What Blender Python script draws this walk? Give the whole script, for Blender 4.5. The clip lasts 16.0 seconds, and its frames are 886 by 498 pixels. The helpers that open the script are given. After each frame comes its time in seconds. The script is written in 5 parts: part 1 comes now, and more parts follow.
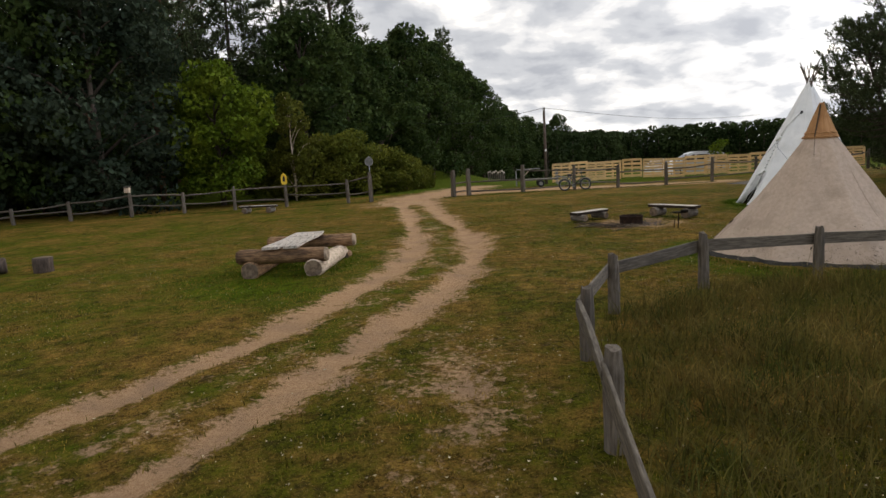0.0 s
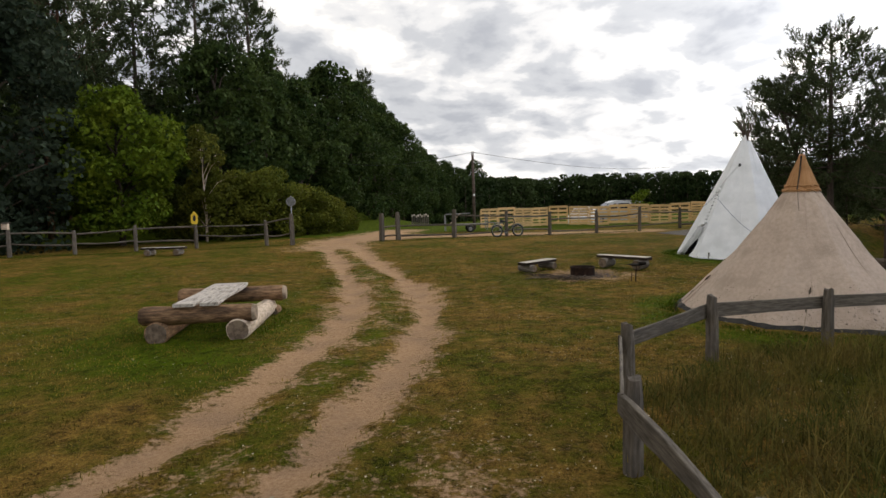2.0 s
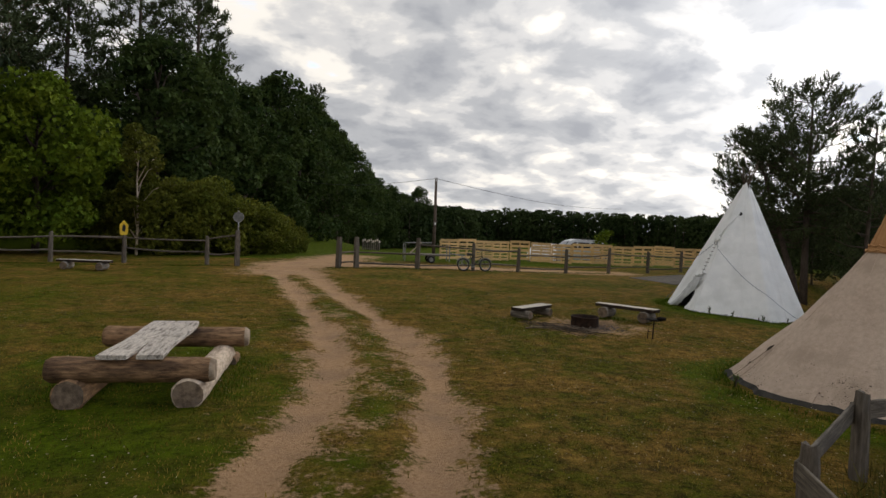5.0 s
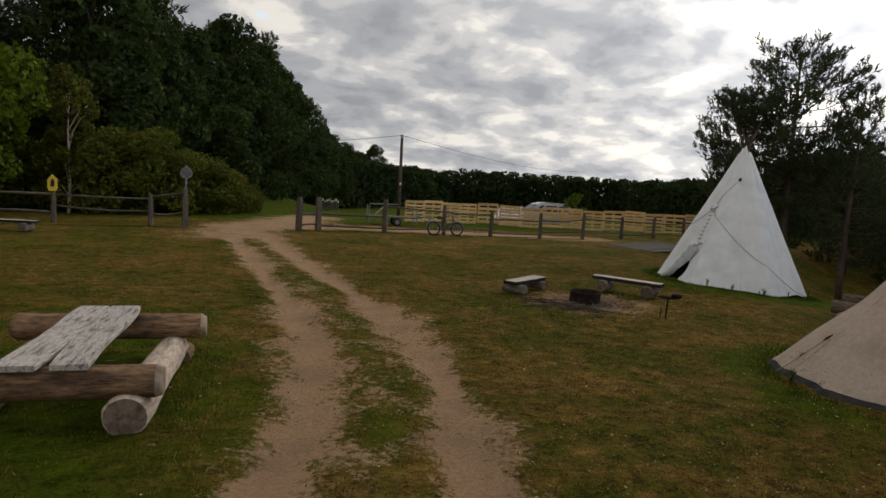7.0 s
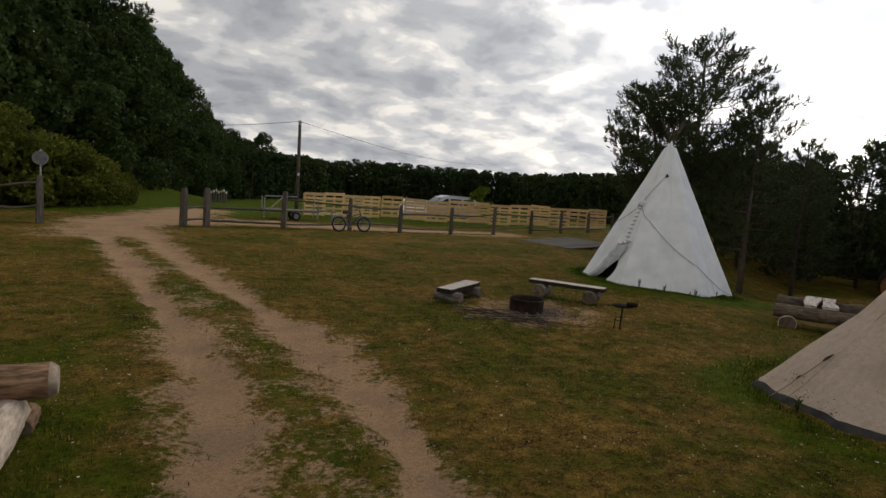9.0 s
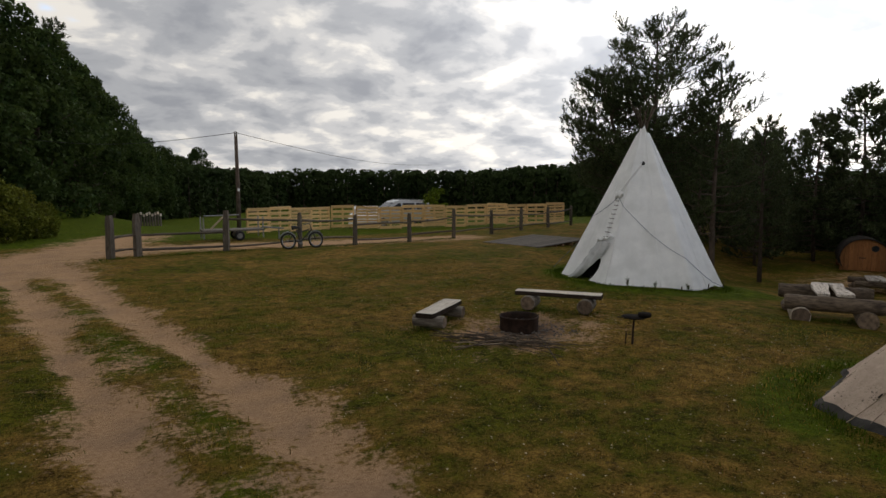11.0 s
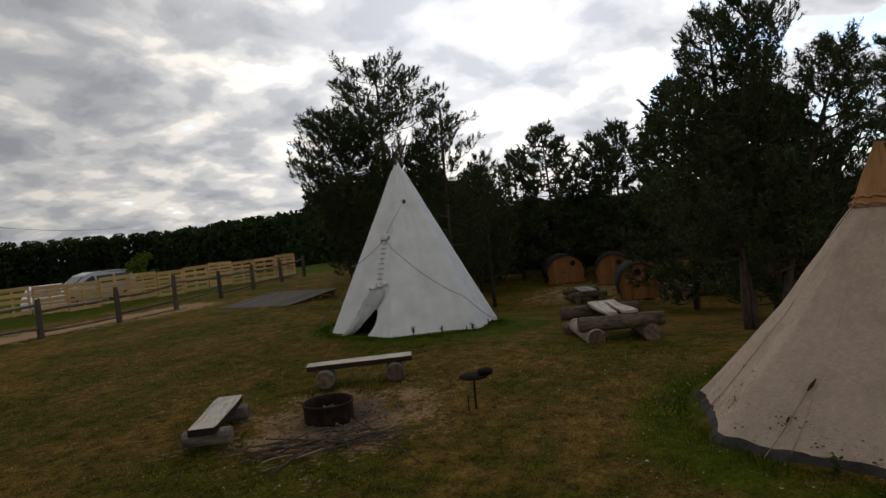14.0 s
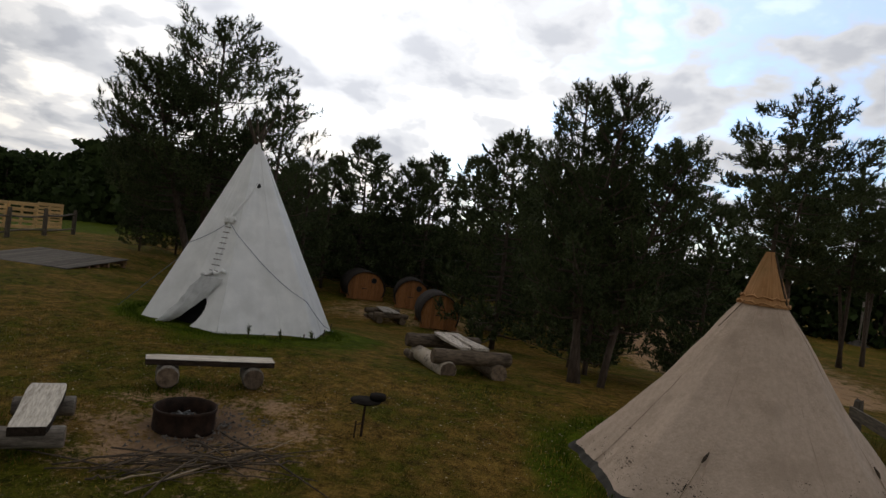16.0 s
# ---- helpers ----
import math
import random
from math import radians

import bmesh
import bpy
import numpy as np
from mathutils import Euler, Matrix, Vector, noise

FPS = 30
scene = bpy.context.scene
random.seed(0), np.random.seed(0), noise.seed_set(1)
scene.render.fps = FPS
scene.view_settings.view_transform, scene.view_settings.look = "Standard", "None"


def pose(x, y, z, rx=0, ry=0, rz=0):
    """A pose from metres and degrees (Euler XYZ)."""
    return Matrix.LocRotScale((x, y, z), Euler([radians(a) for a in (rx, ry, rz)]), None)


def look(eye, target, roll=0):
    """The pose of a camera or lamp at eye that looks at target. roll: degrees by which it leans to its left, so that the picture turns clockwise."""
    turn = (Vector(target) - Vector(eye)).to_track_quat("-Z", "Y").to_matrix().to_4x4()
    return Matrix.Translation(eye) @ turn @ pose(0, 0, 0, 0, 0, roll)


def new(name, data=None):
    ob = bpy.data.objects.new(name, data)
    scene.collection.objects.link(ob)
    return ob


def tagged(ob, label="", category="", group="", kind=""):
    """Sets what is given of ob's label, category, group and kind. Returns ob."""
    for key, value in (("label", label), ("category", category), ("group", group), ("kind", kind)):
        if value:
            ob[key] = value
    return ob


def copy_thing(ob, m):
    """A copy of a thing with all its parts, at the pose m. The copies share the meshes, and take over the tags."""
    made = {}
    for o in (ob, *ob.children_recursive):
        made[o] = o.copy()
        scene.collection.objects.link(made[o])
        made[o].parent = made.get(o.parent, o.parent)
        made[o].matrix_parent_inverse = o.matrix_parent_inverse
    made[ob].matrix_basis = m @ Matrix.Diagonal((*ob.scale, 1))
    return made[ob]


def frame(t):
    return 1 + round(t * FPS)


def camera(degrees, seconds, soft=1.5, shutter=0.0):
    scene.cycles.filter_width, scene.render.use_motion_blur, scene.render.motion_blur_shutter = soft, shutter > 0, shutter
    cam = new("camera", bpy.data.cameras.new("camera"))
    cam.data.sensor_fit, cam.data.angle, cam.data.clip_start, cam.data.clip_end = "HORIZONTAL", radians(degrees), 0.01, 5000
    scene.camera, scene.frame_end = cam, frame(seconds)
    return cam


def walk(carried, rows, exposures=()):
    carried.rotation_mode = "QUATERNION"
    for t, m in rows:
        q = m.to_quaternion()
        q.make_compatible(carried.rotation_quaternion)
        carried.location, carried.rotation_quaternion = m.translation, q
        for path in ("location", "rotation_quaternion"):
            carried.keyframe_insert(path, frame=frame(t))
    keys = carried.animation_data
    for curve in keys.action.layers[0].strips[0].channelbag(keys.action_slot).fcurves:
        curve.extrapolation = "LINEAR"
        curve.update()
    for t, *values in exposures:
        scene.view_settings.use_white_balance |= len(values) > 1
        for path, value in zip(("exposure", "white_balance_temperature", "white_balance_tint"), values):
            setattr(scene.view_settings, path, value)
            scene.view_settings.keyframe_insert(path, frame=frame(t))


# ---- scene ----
cam = camera(71.4, 16.0)
METRES, EYE, TILT, LEAN, TURN = 14.35, 2.2, 0.0, 0.0, 0.0
ROWS = [
    (0.0, 0.0, 0.0, 0.0, -0.47, -8.4, 3.2),
    (0.5, -0.0124, 0.0335, -0.0012, -1.14, -9.87, 3.18),
    (1.0, -0.0268, 0.0664, 0.0007, 2.23, -8.41, 2.99),
    (1.5, -0.0332, 0.0948, 0.0011, 0.68, -6.12, 3.89),
    (2.0, -0.045, 0.1202, 0.0032, -8.39, -4.82, 1.58),
    (2.5, -0.0566, 0.1457, 0.0049, -9.21, -2.34, 0.96),
    (3.0, -0.0675, 0.1731, 0.0067, -11.35, -2.29, 1.23),
    (5.5, -0.1073, 0.3286, 0.0083, -14.06, -2.36, -2.93),
    (6.0, -0.1112, 0.3612, 0.009, -13.81, -2.95, -3.15),
    (6.5, -0.1158, 0.3946, 0.0082, -17.95, -4.96, -2.71),
    (7.0, -0.1173, 0.4298, 0.0074, -18.48, -5.78, -3.49),
    (7.5, -0.1176, 0.4656, 0.0065, -24.29, -6.68, -4.17),
    (8.0, -0.1184, 0.5011, 0.0066, -25.28, -6.17, -5.35),
    (8.5, -0.1178, 0.5336, 0.0066, -26.79, -6.01, -5.37),
    (11.0, -0.0858, 0.6792, 0.0131, -33.71, -5.65, 0.03),
    (11.5, -0.0727, 0.7057, 0.0134, -30.02, -5.09, 2.2),
    (12.0, -0.059, 0.7301, 0.0108, -37.45, -5.35, 3.18),
    (12.5, -0.0513, 0.7597, 0.0123, -46.72, -5.23, 1.67),
    (13.0, -0.0456, 0.7861, 0.0124, -49.43, -3.08, 4.53),
    (13.5, -0.0447, 0.8152, 0.0137, -53.33, -3.52, 5.71),
    (14.0, -0.0422, 0.8416, 0.016, -60.64, -2.51, 5.69),
    (14.5, -0.0448, 0.8707, 0.0175, -67.59, -1.93, 4.23),
    (15.0, -0.0466, 0.9023, 0.0185, -74.05, -1.57, 0.93),
    (15.5, -0.0499, 0.9358, 0.0187, -77.72, -1.05, -4.34),
    (16.0, -0.0512, 0.967, 0.0198, -80.8, -1.27, -7.68),
]
walk(cam, [(t, pose(0, 0, EYE, TILT, LEAN, TURN) @ pose(METRES * x, METRES * y, METRES * z, 90 + pitch, roll, yaw)) for t, x, y, z, yaw, pitch, roll in ROWS],
     [(0, 0.22, 6900, 10), (1.5, 0.32, 6900, 10), (3, -0.08, 6950, 10), (5.5, -0.22, 6950, 10), (7, -0.46, 6950, 10), (11, -0.45, 6900, 10), (13, -0.7, 6900, 10), (14.5, -0.94, 6900, 10), (16, -0.8, 6900, 10)])

# ---- light ----
SUN_AZ, SUN_EL = radians(62), radians(17)   # azimuth clockwise from +y
sun_dir = Vector((math.sin(SUN_AZ) * math.cos(SUN_EL), math.cos(SUN_AZ) * math.cos(SUN_EL), math.sin(SUN_EL)))
sun = new("sun", bpy.data.lights.new("sun", "SUN"))
sun.data.energy, sun.data.angle, sun.data.color = 0.8, radians(25), (1.0, 0.9, 0.78)
sun.matrix_world = look(sun_dir * 60, (0, 0, 0))

world = bpy.data.worlds.new("sky")
scene.world = world
world.use_nodes = True
wt = world.node_tree
wt.nodes.clear()


def wn(kind, **values):
    n = wt.nodes.new(kind)
    for k, v in values.items():
        n.inputs[k].default_value = v
    return n


def wmath(op, a, b=None):
    n = wt.nodes.new("ShaderNodeMath")
    n.operation = op
    for i, v in enumerate((a, b)):
        if v is None:
            continue
        if isinstance(v, (int, float)):
            n.inputs[i].default_value = v
        else:
            wt.links.new(v, n.inputs[i])
    return n.outputs[0]


def wramp(fac, stops, ease="EASE"):
    n = wt.nodes.new("ShaderNodeValToRGB")
    n.color_ramp.interpolation = ease
    while len(n.color_ramp.elements) < len(stops):
        n.color_ramp.elements.new(0.5)
    for e, (p, c) in zip(n.color_ramp.elements, stops):
        e.position, e.color = p, (*c, 1)
    wt.links.new(fac, n.inputs[0])
    return n.outputs[0]


def wmix(kind, fac, a, b):
    n = wt.nodes.new("ShaderNodeMix")
    n.data_type, n.blend_type = "RGBA", kind
    for i, v in ((0, fac), (6, a), (7, b)):
        if isinstance(v, (int, float)):
            n.inputs[i].default_value = v
        elif isinstance(v, tuple):
            n.inputs[i].default_value = (*v, 1)
        else:
            wt.links.new(v, n.inputs[i])
    return n.outputs[2]


coord = wt.nodes.new("ShaderNodeTexCoord")
sep = wt.nodes.new("ShaderNodeSeparateXYZ")
wt.links.new(coord.outputs["Generated"], sep.inputs[0])
up = wmath("ADD", wmath("MAXIMUM", sep.outputs[2], 0.0), 0.3)
flat = wt.nodes.new("ShaderNodeCombineXYZ")
wt.links.new(wmath("DIVIDE", sep.outputs[0], up), flat.inputs[0])
wt.links.new(wmath("DIVIDE", sep.outputs[1], up), flat.inputs[1])
cloud_a = wn("ShaderNodeTexNoise", Scale=4.3, Detail=8.0, Roughness=0.52, Distortion=0.2)
cloud_b = wn("ShaderNodeTexNoise", Scale=0.8, Detail=5.0, Roughness=0.5)
shift = wn("ShaderNodeVectorMath")
shift.inputs[1].default_value = (7.3, 2.1, 4.0)
wt.links.new(flat.outputs[0], cloud_a.inputs["Vector"])
wt.links.new(flat.outputs[0], shift.inputs[0])
wt.links.new(shift.outputs[0], cloud_b.inputs["Vector"])
tone = wmath("ADD", wmath("MULTIPLY", cloud_a.outputs[0], 0.72), wmath("MULTIPLY", cloud_b.outputs[0], 0.28))
clouds = wramp(tone, [(0.37, (0.36, 0.385, 0.44)), (0.46, (0.47, 0.495, 0.545)), (0.53, (0.65, 0.665, 0.7)), (0.6, (0.95, 0.935, 0.91))])
dot = wn("ShaderNodeVectorMath")
dot.operation = "DOT_PRODUCT"
dot.inputs[1].default_value = sun_dir
wt.links.new(coord.outputs["Generated"], dot.inputs[0])
near_sun = wmath("POWER", wmath("MAXIMUM", dot.outputs["Value"], 0.0), 28.0)
side = wn("ShaderNodeVectorMath")
side.operation = "DOT_PRODUCT"
side.inputs[1].default_value = Vector((0.86, 0.05, 0.5)).normalized()
wt.links.new(coord.outputs["Generated"], side.inputs[0])
thin_side = wmath("POWER", wmath("MAXIMUM", side.outputs["Value"], 0.0), 3.5)
away = wt.nodes.new("ShaderNodeMapRange")   # the unseen sky opposite the low sun is raised, to light the tipi's front
away.interpolation_type = "SMOOTHSTEP"
for i, v in enumerate((-0.9, 0.3, 1.3, 1.15), 1):
    away.inputs[i].default_value = v
wt.links.new(dot.outputs["Value"], away.inputs[0])
glow = wmath("ADD", wmath("ADD", away.outputs[0], wmath("MULTIPLY", near_sun, 1.0)), wmath("MULTIPLY", thin_side, 2.2))
overhead_dim = wt.nodes.new("ShaderNodeMapRange")   # the unseen sky overhead is dimmed so that less light reaches the ground
overhead_dim.interpolation_type = "SMOOTHSTEP"
for i, v in enumerate((0.4, 0.95, 1.0, 0.75), 1):
    overhead_dim.inputs[i].default_value = v
wt.links.new(sep.outputs[2], overhead_dim.inputs[0])
glow = wmath("MULTIPLY", glow, overhead_dim.outputs[0])
bright = wt.nodes.new("ShaderNodeVectorMath")
bright.operation = "SCALE"
wt.links.new(clouds, bright.inputs[0])
wt.links.new(glow, bright.inputs["Scale"])
lit = bright.outputs[0]
air = wt.nodes.new("ShaderNodeTexSky")
air.sky_type, air.sun_disc = "NISHITA", False
air.sun_elevation, air.sun_rotation = SUN_EL, SUN_AZ
air.ozone_density, air.dust_density = 4.0, 0.3
blue = wmix("MULTIPLY", 1.0, air.outputs[0], (0.42, 0.46, 0.52))
clear = wn("ShaderNodeVectorMath")
clear.operation = "DOT_PRODUCT"
clear.inputs[1].default_value = Vector((0.85, -0.35, 0.4)).normalized()
wt.links.new(coord.outputs["Generated"], clear.inputs[0])
gap = wramp(wmath("ADD", cloud_a.outputs[0], wmath("MULTIPLY", wmath("SUBTRACT", wmath("MAXIMUM", clear.outputs["Value"], 0.6), 0.6), 0.55)), [(0.65, (0, 0, 0)), (0.77, (0.6, 0.6, 0.6))])
whole = wmix("MIX", gap, lit, blue)
back = wn("ShaderNodeBackground", Strength=1.0)
wt.links.new(whole, back.inputs[0])
out = wt.nodes.new("ShaderNodeOutputWorld")
wt.links.new(back.outputs[0], out.inputs[0])


# ---- materials ----
def material(name, dark, light, scale=8.0, rough=0.8, bump=0.3, stretch=(1, 1, 1), stain=None, stain_scale=1.2, vary=0.25, metal=0.0,
             thin=0.0, islands=False, spec=0.2, wave=0.0, bump_scale=None):
    """Two-scale noise between two colours, an optional stain, relief, and a tone that varies from piece to piece."""
    m = bpy.data.materials.new(name)
    m.use_nodes = True
    t = m.node_tree
    bsdf = t.nodes["Principled BSDF"]
    tc = t.nodes.new("ShaderNodeTexCoord")
    mp = t.nodes.new("ShaderNodeMapping")
    mp.inputs["Scale"].default_value = stretch
    t.links.new(tc.outputs["Object"], mp.inputs[0])
    info = t.nodes.new("ShaderNodeObjectInfo")
    off = t.nodes.new("ShaderNodeVectorMath")
    off.operation = "SCALE"
    off.inputs[0].default_value = (37, 11, 23)
    t.links.new(info.outputs["Random"], off.inputs["Scale"])
    t.links.new(off.outputs[0], mp.inputs["Location"])

    def noise_node(s, detail=6.0, r=0.6):
        n = t.nodes.new("ShaderNodeTexNoise")
        n.inputs["Scale"].default_value, n.inputs["Detail"].default_value, n.inputs["Roughness"].default_value = s, detail, r
        t.links.new(mp.outputs[0], n.inputs["Vector"])
        return n.outputs[0]

    def ramp(fac, stops):
        n = t.nodes.new("ShaderNodeValToRGB")
        for e, (p, c) in zip(n.color_ramp.elements, stops):
            e.position, e.color = p, (*c, 1)
        t.links.new(fac, n.inputs[0])
        return n.outputs[0]

    def mix(kind, fac, a, b):
        n = t.nodes.new("ShaderNodeMix")
        n.data_type, n.blend_type = "RGBA", kind
        for i, v in ((0, fac), (6, a), (7, b)):
            if isinstance(v, (int, float)):
                n.inputs[i].default_value = v
            elif isinstance(v, tuple):
                n.inputs[i].default_value = (*v, 1)
            else:
                t.links.new(v, n.inputs[i])
        return n.outputs[2]

    fine = noise_node(scale)
    colour = ramp(fine, [(0.32, dark), (0.68, light)])
    if stain:
        colour = mix("MIX", ramp(noise_node(stain_scale, 5.0), [(0.5, (0, 0, 0)), (0.68, (0.85, 0.85, 0.85))]), colour, stain)
    if vary:
        rnd = info.outputs["Random"]
        if islands:
            rnd = t.nodes.new("ShaderNodeNewGeometry").outputs["Random Per Island"]
        colour = mix("MULTIPLY", 1.0, colour, ramp(rnd, [(0.0, (1 - vary,) * 3), (1.0, (1 + vary,) * 3)]))
    t.links.new(colour, bsdf.inputs["Base Color"])
    bsdf.inputs["Roughness"].default_value, bsdf.inputs["Metallic"].default_value = rough, metal
    bsdf.inputs["Specular IOR Level"].default_value = spec
    if bump:
        b = t.nodes.new("ShaderNodeBump")
        b.inputs["Strength"].default_value, b.inputs["Distance"].default_value = bump, 0.02
        t.links.new(noise_node(bump_scale or scale * 2.3), b.inputs["Height"])
        t.links.new(b.outputs[0], bsdf.inputs["Normal"])
    if thin:
        tr = t.nodes.new("ShaderNodeBsdfTranslucent")
        t.links.new(colour, tr.inputs[0])
        mx = t.nodes.new("ShaderNodeMixShader")
        mx.inputs[0].default_value = thin
        t.links.new(bsdf.outputs[0], mx.inputs[1])
        t.links.new(tr.outputs[0], mx.inputs[2])
        t.links.new(mx.outputs[0], t.nodes["Material Output"].inputs[0])
    return m


BARE = material("weathered_log", (0.1, 0.055, 0.03), (0.42, 0.25, 0.135), 9, 0.85, 0.9, (0.7, 3, 3), (0.045, 0.028, 0.02), 2.2)
PALE_LOG = material("peeled_log", (0.34, 0.26, 0.19), (0.62, 0.5, 0.38), 9, 0.8, 0.7, (0.8, 3, 3), (0.17, 0.125, 0.09), 2.4)
OLD_LOG = material("old_log", (0.065, 0.048, 0.036), (0.21, 0.16, 0.115), 9, 0.9, 0.8, (0.8, 3, 3), (0.035, 0.026, 0.02), 2.2)
GREY_LOG = material("grey_log", (0.11, 0.095, 0.08), (0.32, 0.28, 0.235), 9, 0.9, 0.8, (0.8, 3, 3), (0.06, 0.048, 0.04), 2.2)
SOOT = material("soot_black", (0.006, 0.0055, 0.005), (0.022, 0.018, 0.015), 9, 0.95, 0.4, vary=0.1, spec=0.05)
UNDER = material("bark_edge", (0.016, 0.012, 0.01), (0.05, 0.037, 0.028), 7, 0.95, 0.7, (1, 4, 4), spec=0.05)
PALE_TWIG = material("pale_twig", (0.2, 0.15, 0.1), (0.38, 0.3, 0.21), 10, 0.9, 0.3)
CUT = material("fresh_cut", (0.25, 0.18, 0.12), (0.5, 0.39, 0.28), 12, 0.85, 0.4, stain=(0.14, 0.1, 0.07), stain_scale=4.0)
BIRCH = material("birch_bark", (0.5, 0.4, 0.3), (0.75, 0.66, 0.55), 4, 0.75, 0.3, (2, 2, 2), (0.12, 0.09, 0.07), 4.0)
END = material("end_grain", (0.075, 0.054, 0.038), (0.235, 0.172, 0.12), 14, 0.9, 0.5, (1, 1, 1), (0.13, 0.1, 0.08), 5)
PLANK = material("grey_plank", (0.3, 0.26, 0.225), (0.66, 0.59, 0.51), 12, 0.75, 0.7, (1, 6, 6), (0.07, 0.056, 0.045), 3.4)
BENCH = material("bench_plank", (0.36, 0.31, 0.25), (0.66, 0.6, 0.51), 6, 0.75, 0.35, (1, 9, 9), (0.22, 0.18, 0.14), 2.2)
RAIL = material("grey_rail", (0.07, 0.055, 0.042), (0.18, 0.15, 0.118), 5, 0.9, 0.5, (1, 8, 8), (0.08, 0.07, 0.06), 2.0)
POST = material("grey_post", (0.06, 0.048, 0.036), (0.165, 0.138, 0.11), 5, 0.9, 0.5, (7, 7, 1), (0.08, 0.07, 0.06), 2.0)
BOARD = material("old_board", (0.06, 0.05, 0.038), (0.18, 0.152, 0.12), 6, 0.85, 0.4, (1, 9, 9), (0.07, 0.06, 0.05), 2.2)
NEW_WOOD = material("pallet_wood", (0.56, 0.34, 0.135), (0.82, 0.56, 0.27), 4, 0.7, 0.25, (1, 8, 8), (0.56, 0.38, 0.18), 1.5, 0.15)
DECK = material("deck_board", (0.075, 0.066, 0.056), (0.17, 0.15, 0.13), 5, 0.95, 0.4, (1, 9, 9), (0.08, 0.07, 0.065), 1.5)
WHITE_CLOTH = material("white_canvas", (0.82, 0.83, 0.83), (0.92, 0.925, 0.92), 3, 0.85, 0.35, (1, 1, 1), (0.76, 0.77, 0.76), 1.6, 0.0, thin=0.1)
# greyer copy of the white canvas: the flap's shade is in the colour
SHADED_FLAP = material("shaded_flap_canvas", (0.5, 0.51, 0.51), (0.7, 0.71, 0.71), 5, 0.85, 0.4, (1, 1, 1), (0.34, 0.35, 0.35), 2.5, 0.0)
BEIGE_CLOTH = material("beige_canvas", (0.54, 0.415, 0.32), (0.65, 0.515, 0.41), 16, 0.9, 0.6, (1, 1, 1), (0.455, 0.35, 0.268), 2.4, 0.0, thin=0.2)
CAP_CLOTH = material("ochre_canvas", (0.4, 0.205, 0.085), (0.57, 0.315, 0.15), 4, 0.9, 0.3, (1, 1, 1), (0.33, 0.19, 0.08), 2.0, 0.0, thin=0.15)
SKIRT_CLOTH = material("grey_skirt", (0.022, 0.021, 0.019), (0.065, 0.06, 0.054), 5, 0.95, 0.6, (1, 1, 1), (0.045, 0.04, 0.033), 2.0, 0.0)
GRIME = material("grime", (0.05, 0.038, 0.028), (0.13, 0.1, 0.075), 9, 0.95, 0.2, vary=0.3)
# near-black: the shade inside the tipi is put into this colour
INSIDE_SHADE = material("inside_shade", (0.012, 0.012, 0.012), (0.02, 0.02, 0.02), 4, 0.95, 0.0, vary=0.0)
ROPE = material("rope", (0.13, 0.15, 0.2), (0.24, 0.26, 0.32), 30, 0.9, 0.3, vary=0.0)
RUST = material("rusty_steel", (0.02, 0.014, 0.011), (0.07, 0.04, 0.028), 9, 0.9, 0.5, (1, 1, 1), (0.03, 0.026, 0.024), 3.0, metal=0.3)
ASH = material("ash", (0.035, 0.03, 0.027), (0.17, 0.15, 0.13), 12, 0.95, 0.6)
TWIG = material("twig", (0.04, 0.03, 0.022), (0.115, 0.086, 0.06), 10, 0.9, 0.3)
BARK = material("dark_bark", (0.045, 0.034, 0.028), (0.12, 0.09, 0.07), 5, 0.95, 0.7, (4, 4, 1))
RED_BARK = material("pine_bark", (0.1, 0.05, 0.032), (0.22, 0.115, 0.07), 4, 0.95, 0.7, (4, 4, 1))
LEAF_OAK = material("oak_leaf", (0.02, 0.04, 0.011), (0.062, 0.086, 0.022), 0.6, 0.65, 0, vary=0.45, thin=0.3, islands=True, spec=0.06)
LEAF_FAR = material("far_leaf", (0.02, 0.034, 0.011), (0.044, 0.062, 0.02), 0.12, 0.75, 0, vary=0.3, thin=0.2, islands=True, spec=0.04)
LEAF_DULL = material("dull_leaf", (0.018, 0.03, 0.018), (0.042, 0.056, 0.033), 0.6, 0.6, 0, vary=0.4, thin=0.25, islands=True, spec=0.06)
LEAF_MAPLE = material("maple_leaf", (0.055, 0.1, 0.008), (0.14, 0.175, 0.015), 0.6, 0.6, 0, vary=0.4, thin=0.35, islands=True, spec=0.06)
LEAF_HEDGE = material("hedge_leaf", (0.06, 0.08, 0.01), (0.15, 0.15, 0.022), 0.5, 0.65, 0, vary=0.4, thin=0.3, islands=True, spec=0.06)
LEAF_BIRCH = material("yellowing_leaf", (0.07, 0.085, 0.012), (0.14, 0.135, 0.024), 0.6, 0.6, 0, vary=0.4, thin=0.35, islands=True, spec=0.06)
NEEDLE = material("pine_needle", (0.04, 0.054, 0.025), (0.084, 0.105, 0.044), 0.7, 0.6, 0, vary=0.45, thin=0.15, islands=True, spec=0.06)
BLADE = material("grass_blade", (0.055, 0.062, 0.004), (0.29, 0.185, 0.042), 0.7, 0.7, 0, vary=0.75, thin=0.3, islands=True, spec=0.06)
HAY = material("tall_grass", (0.03, 0.05, 0.007), (0.19, 0.135, 0.038), 1.3, 0.75, 0, vary=0.5, thin=0.3, islands=True, spec=0.06)
FRESH = material("fresh_grass", (0.022, 0.046, 0.003), (0.075, 0.115, 0.009), 0.9, 0.7, 0, vary=0.5, thin=0.3, islands=True, spec=0.06)
FALLEN = material("fallen_leaf", (0.28, 0.22, 0.12), (0.5, 0.42, 0.28), 4, 0.8, 0, vary=0.5, islands=True)
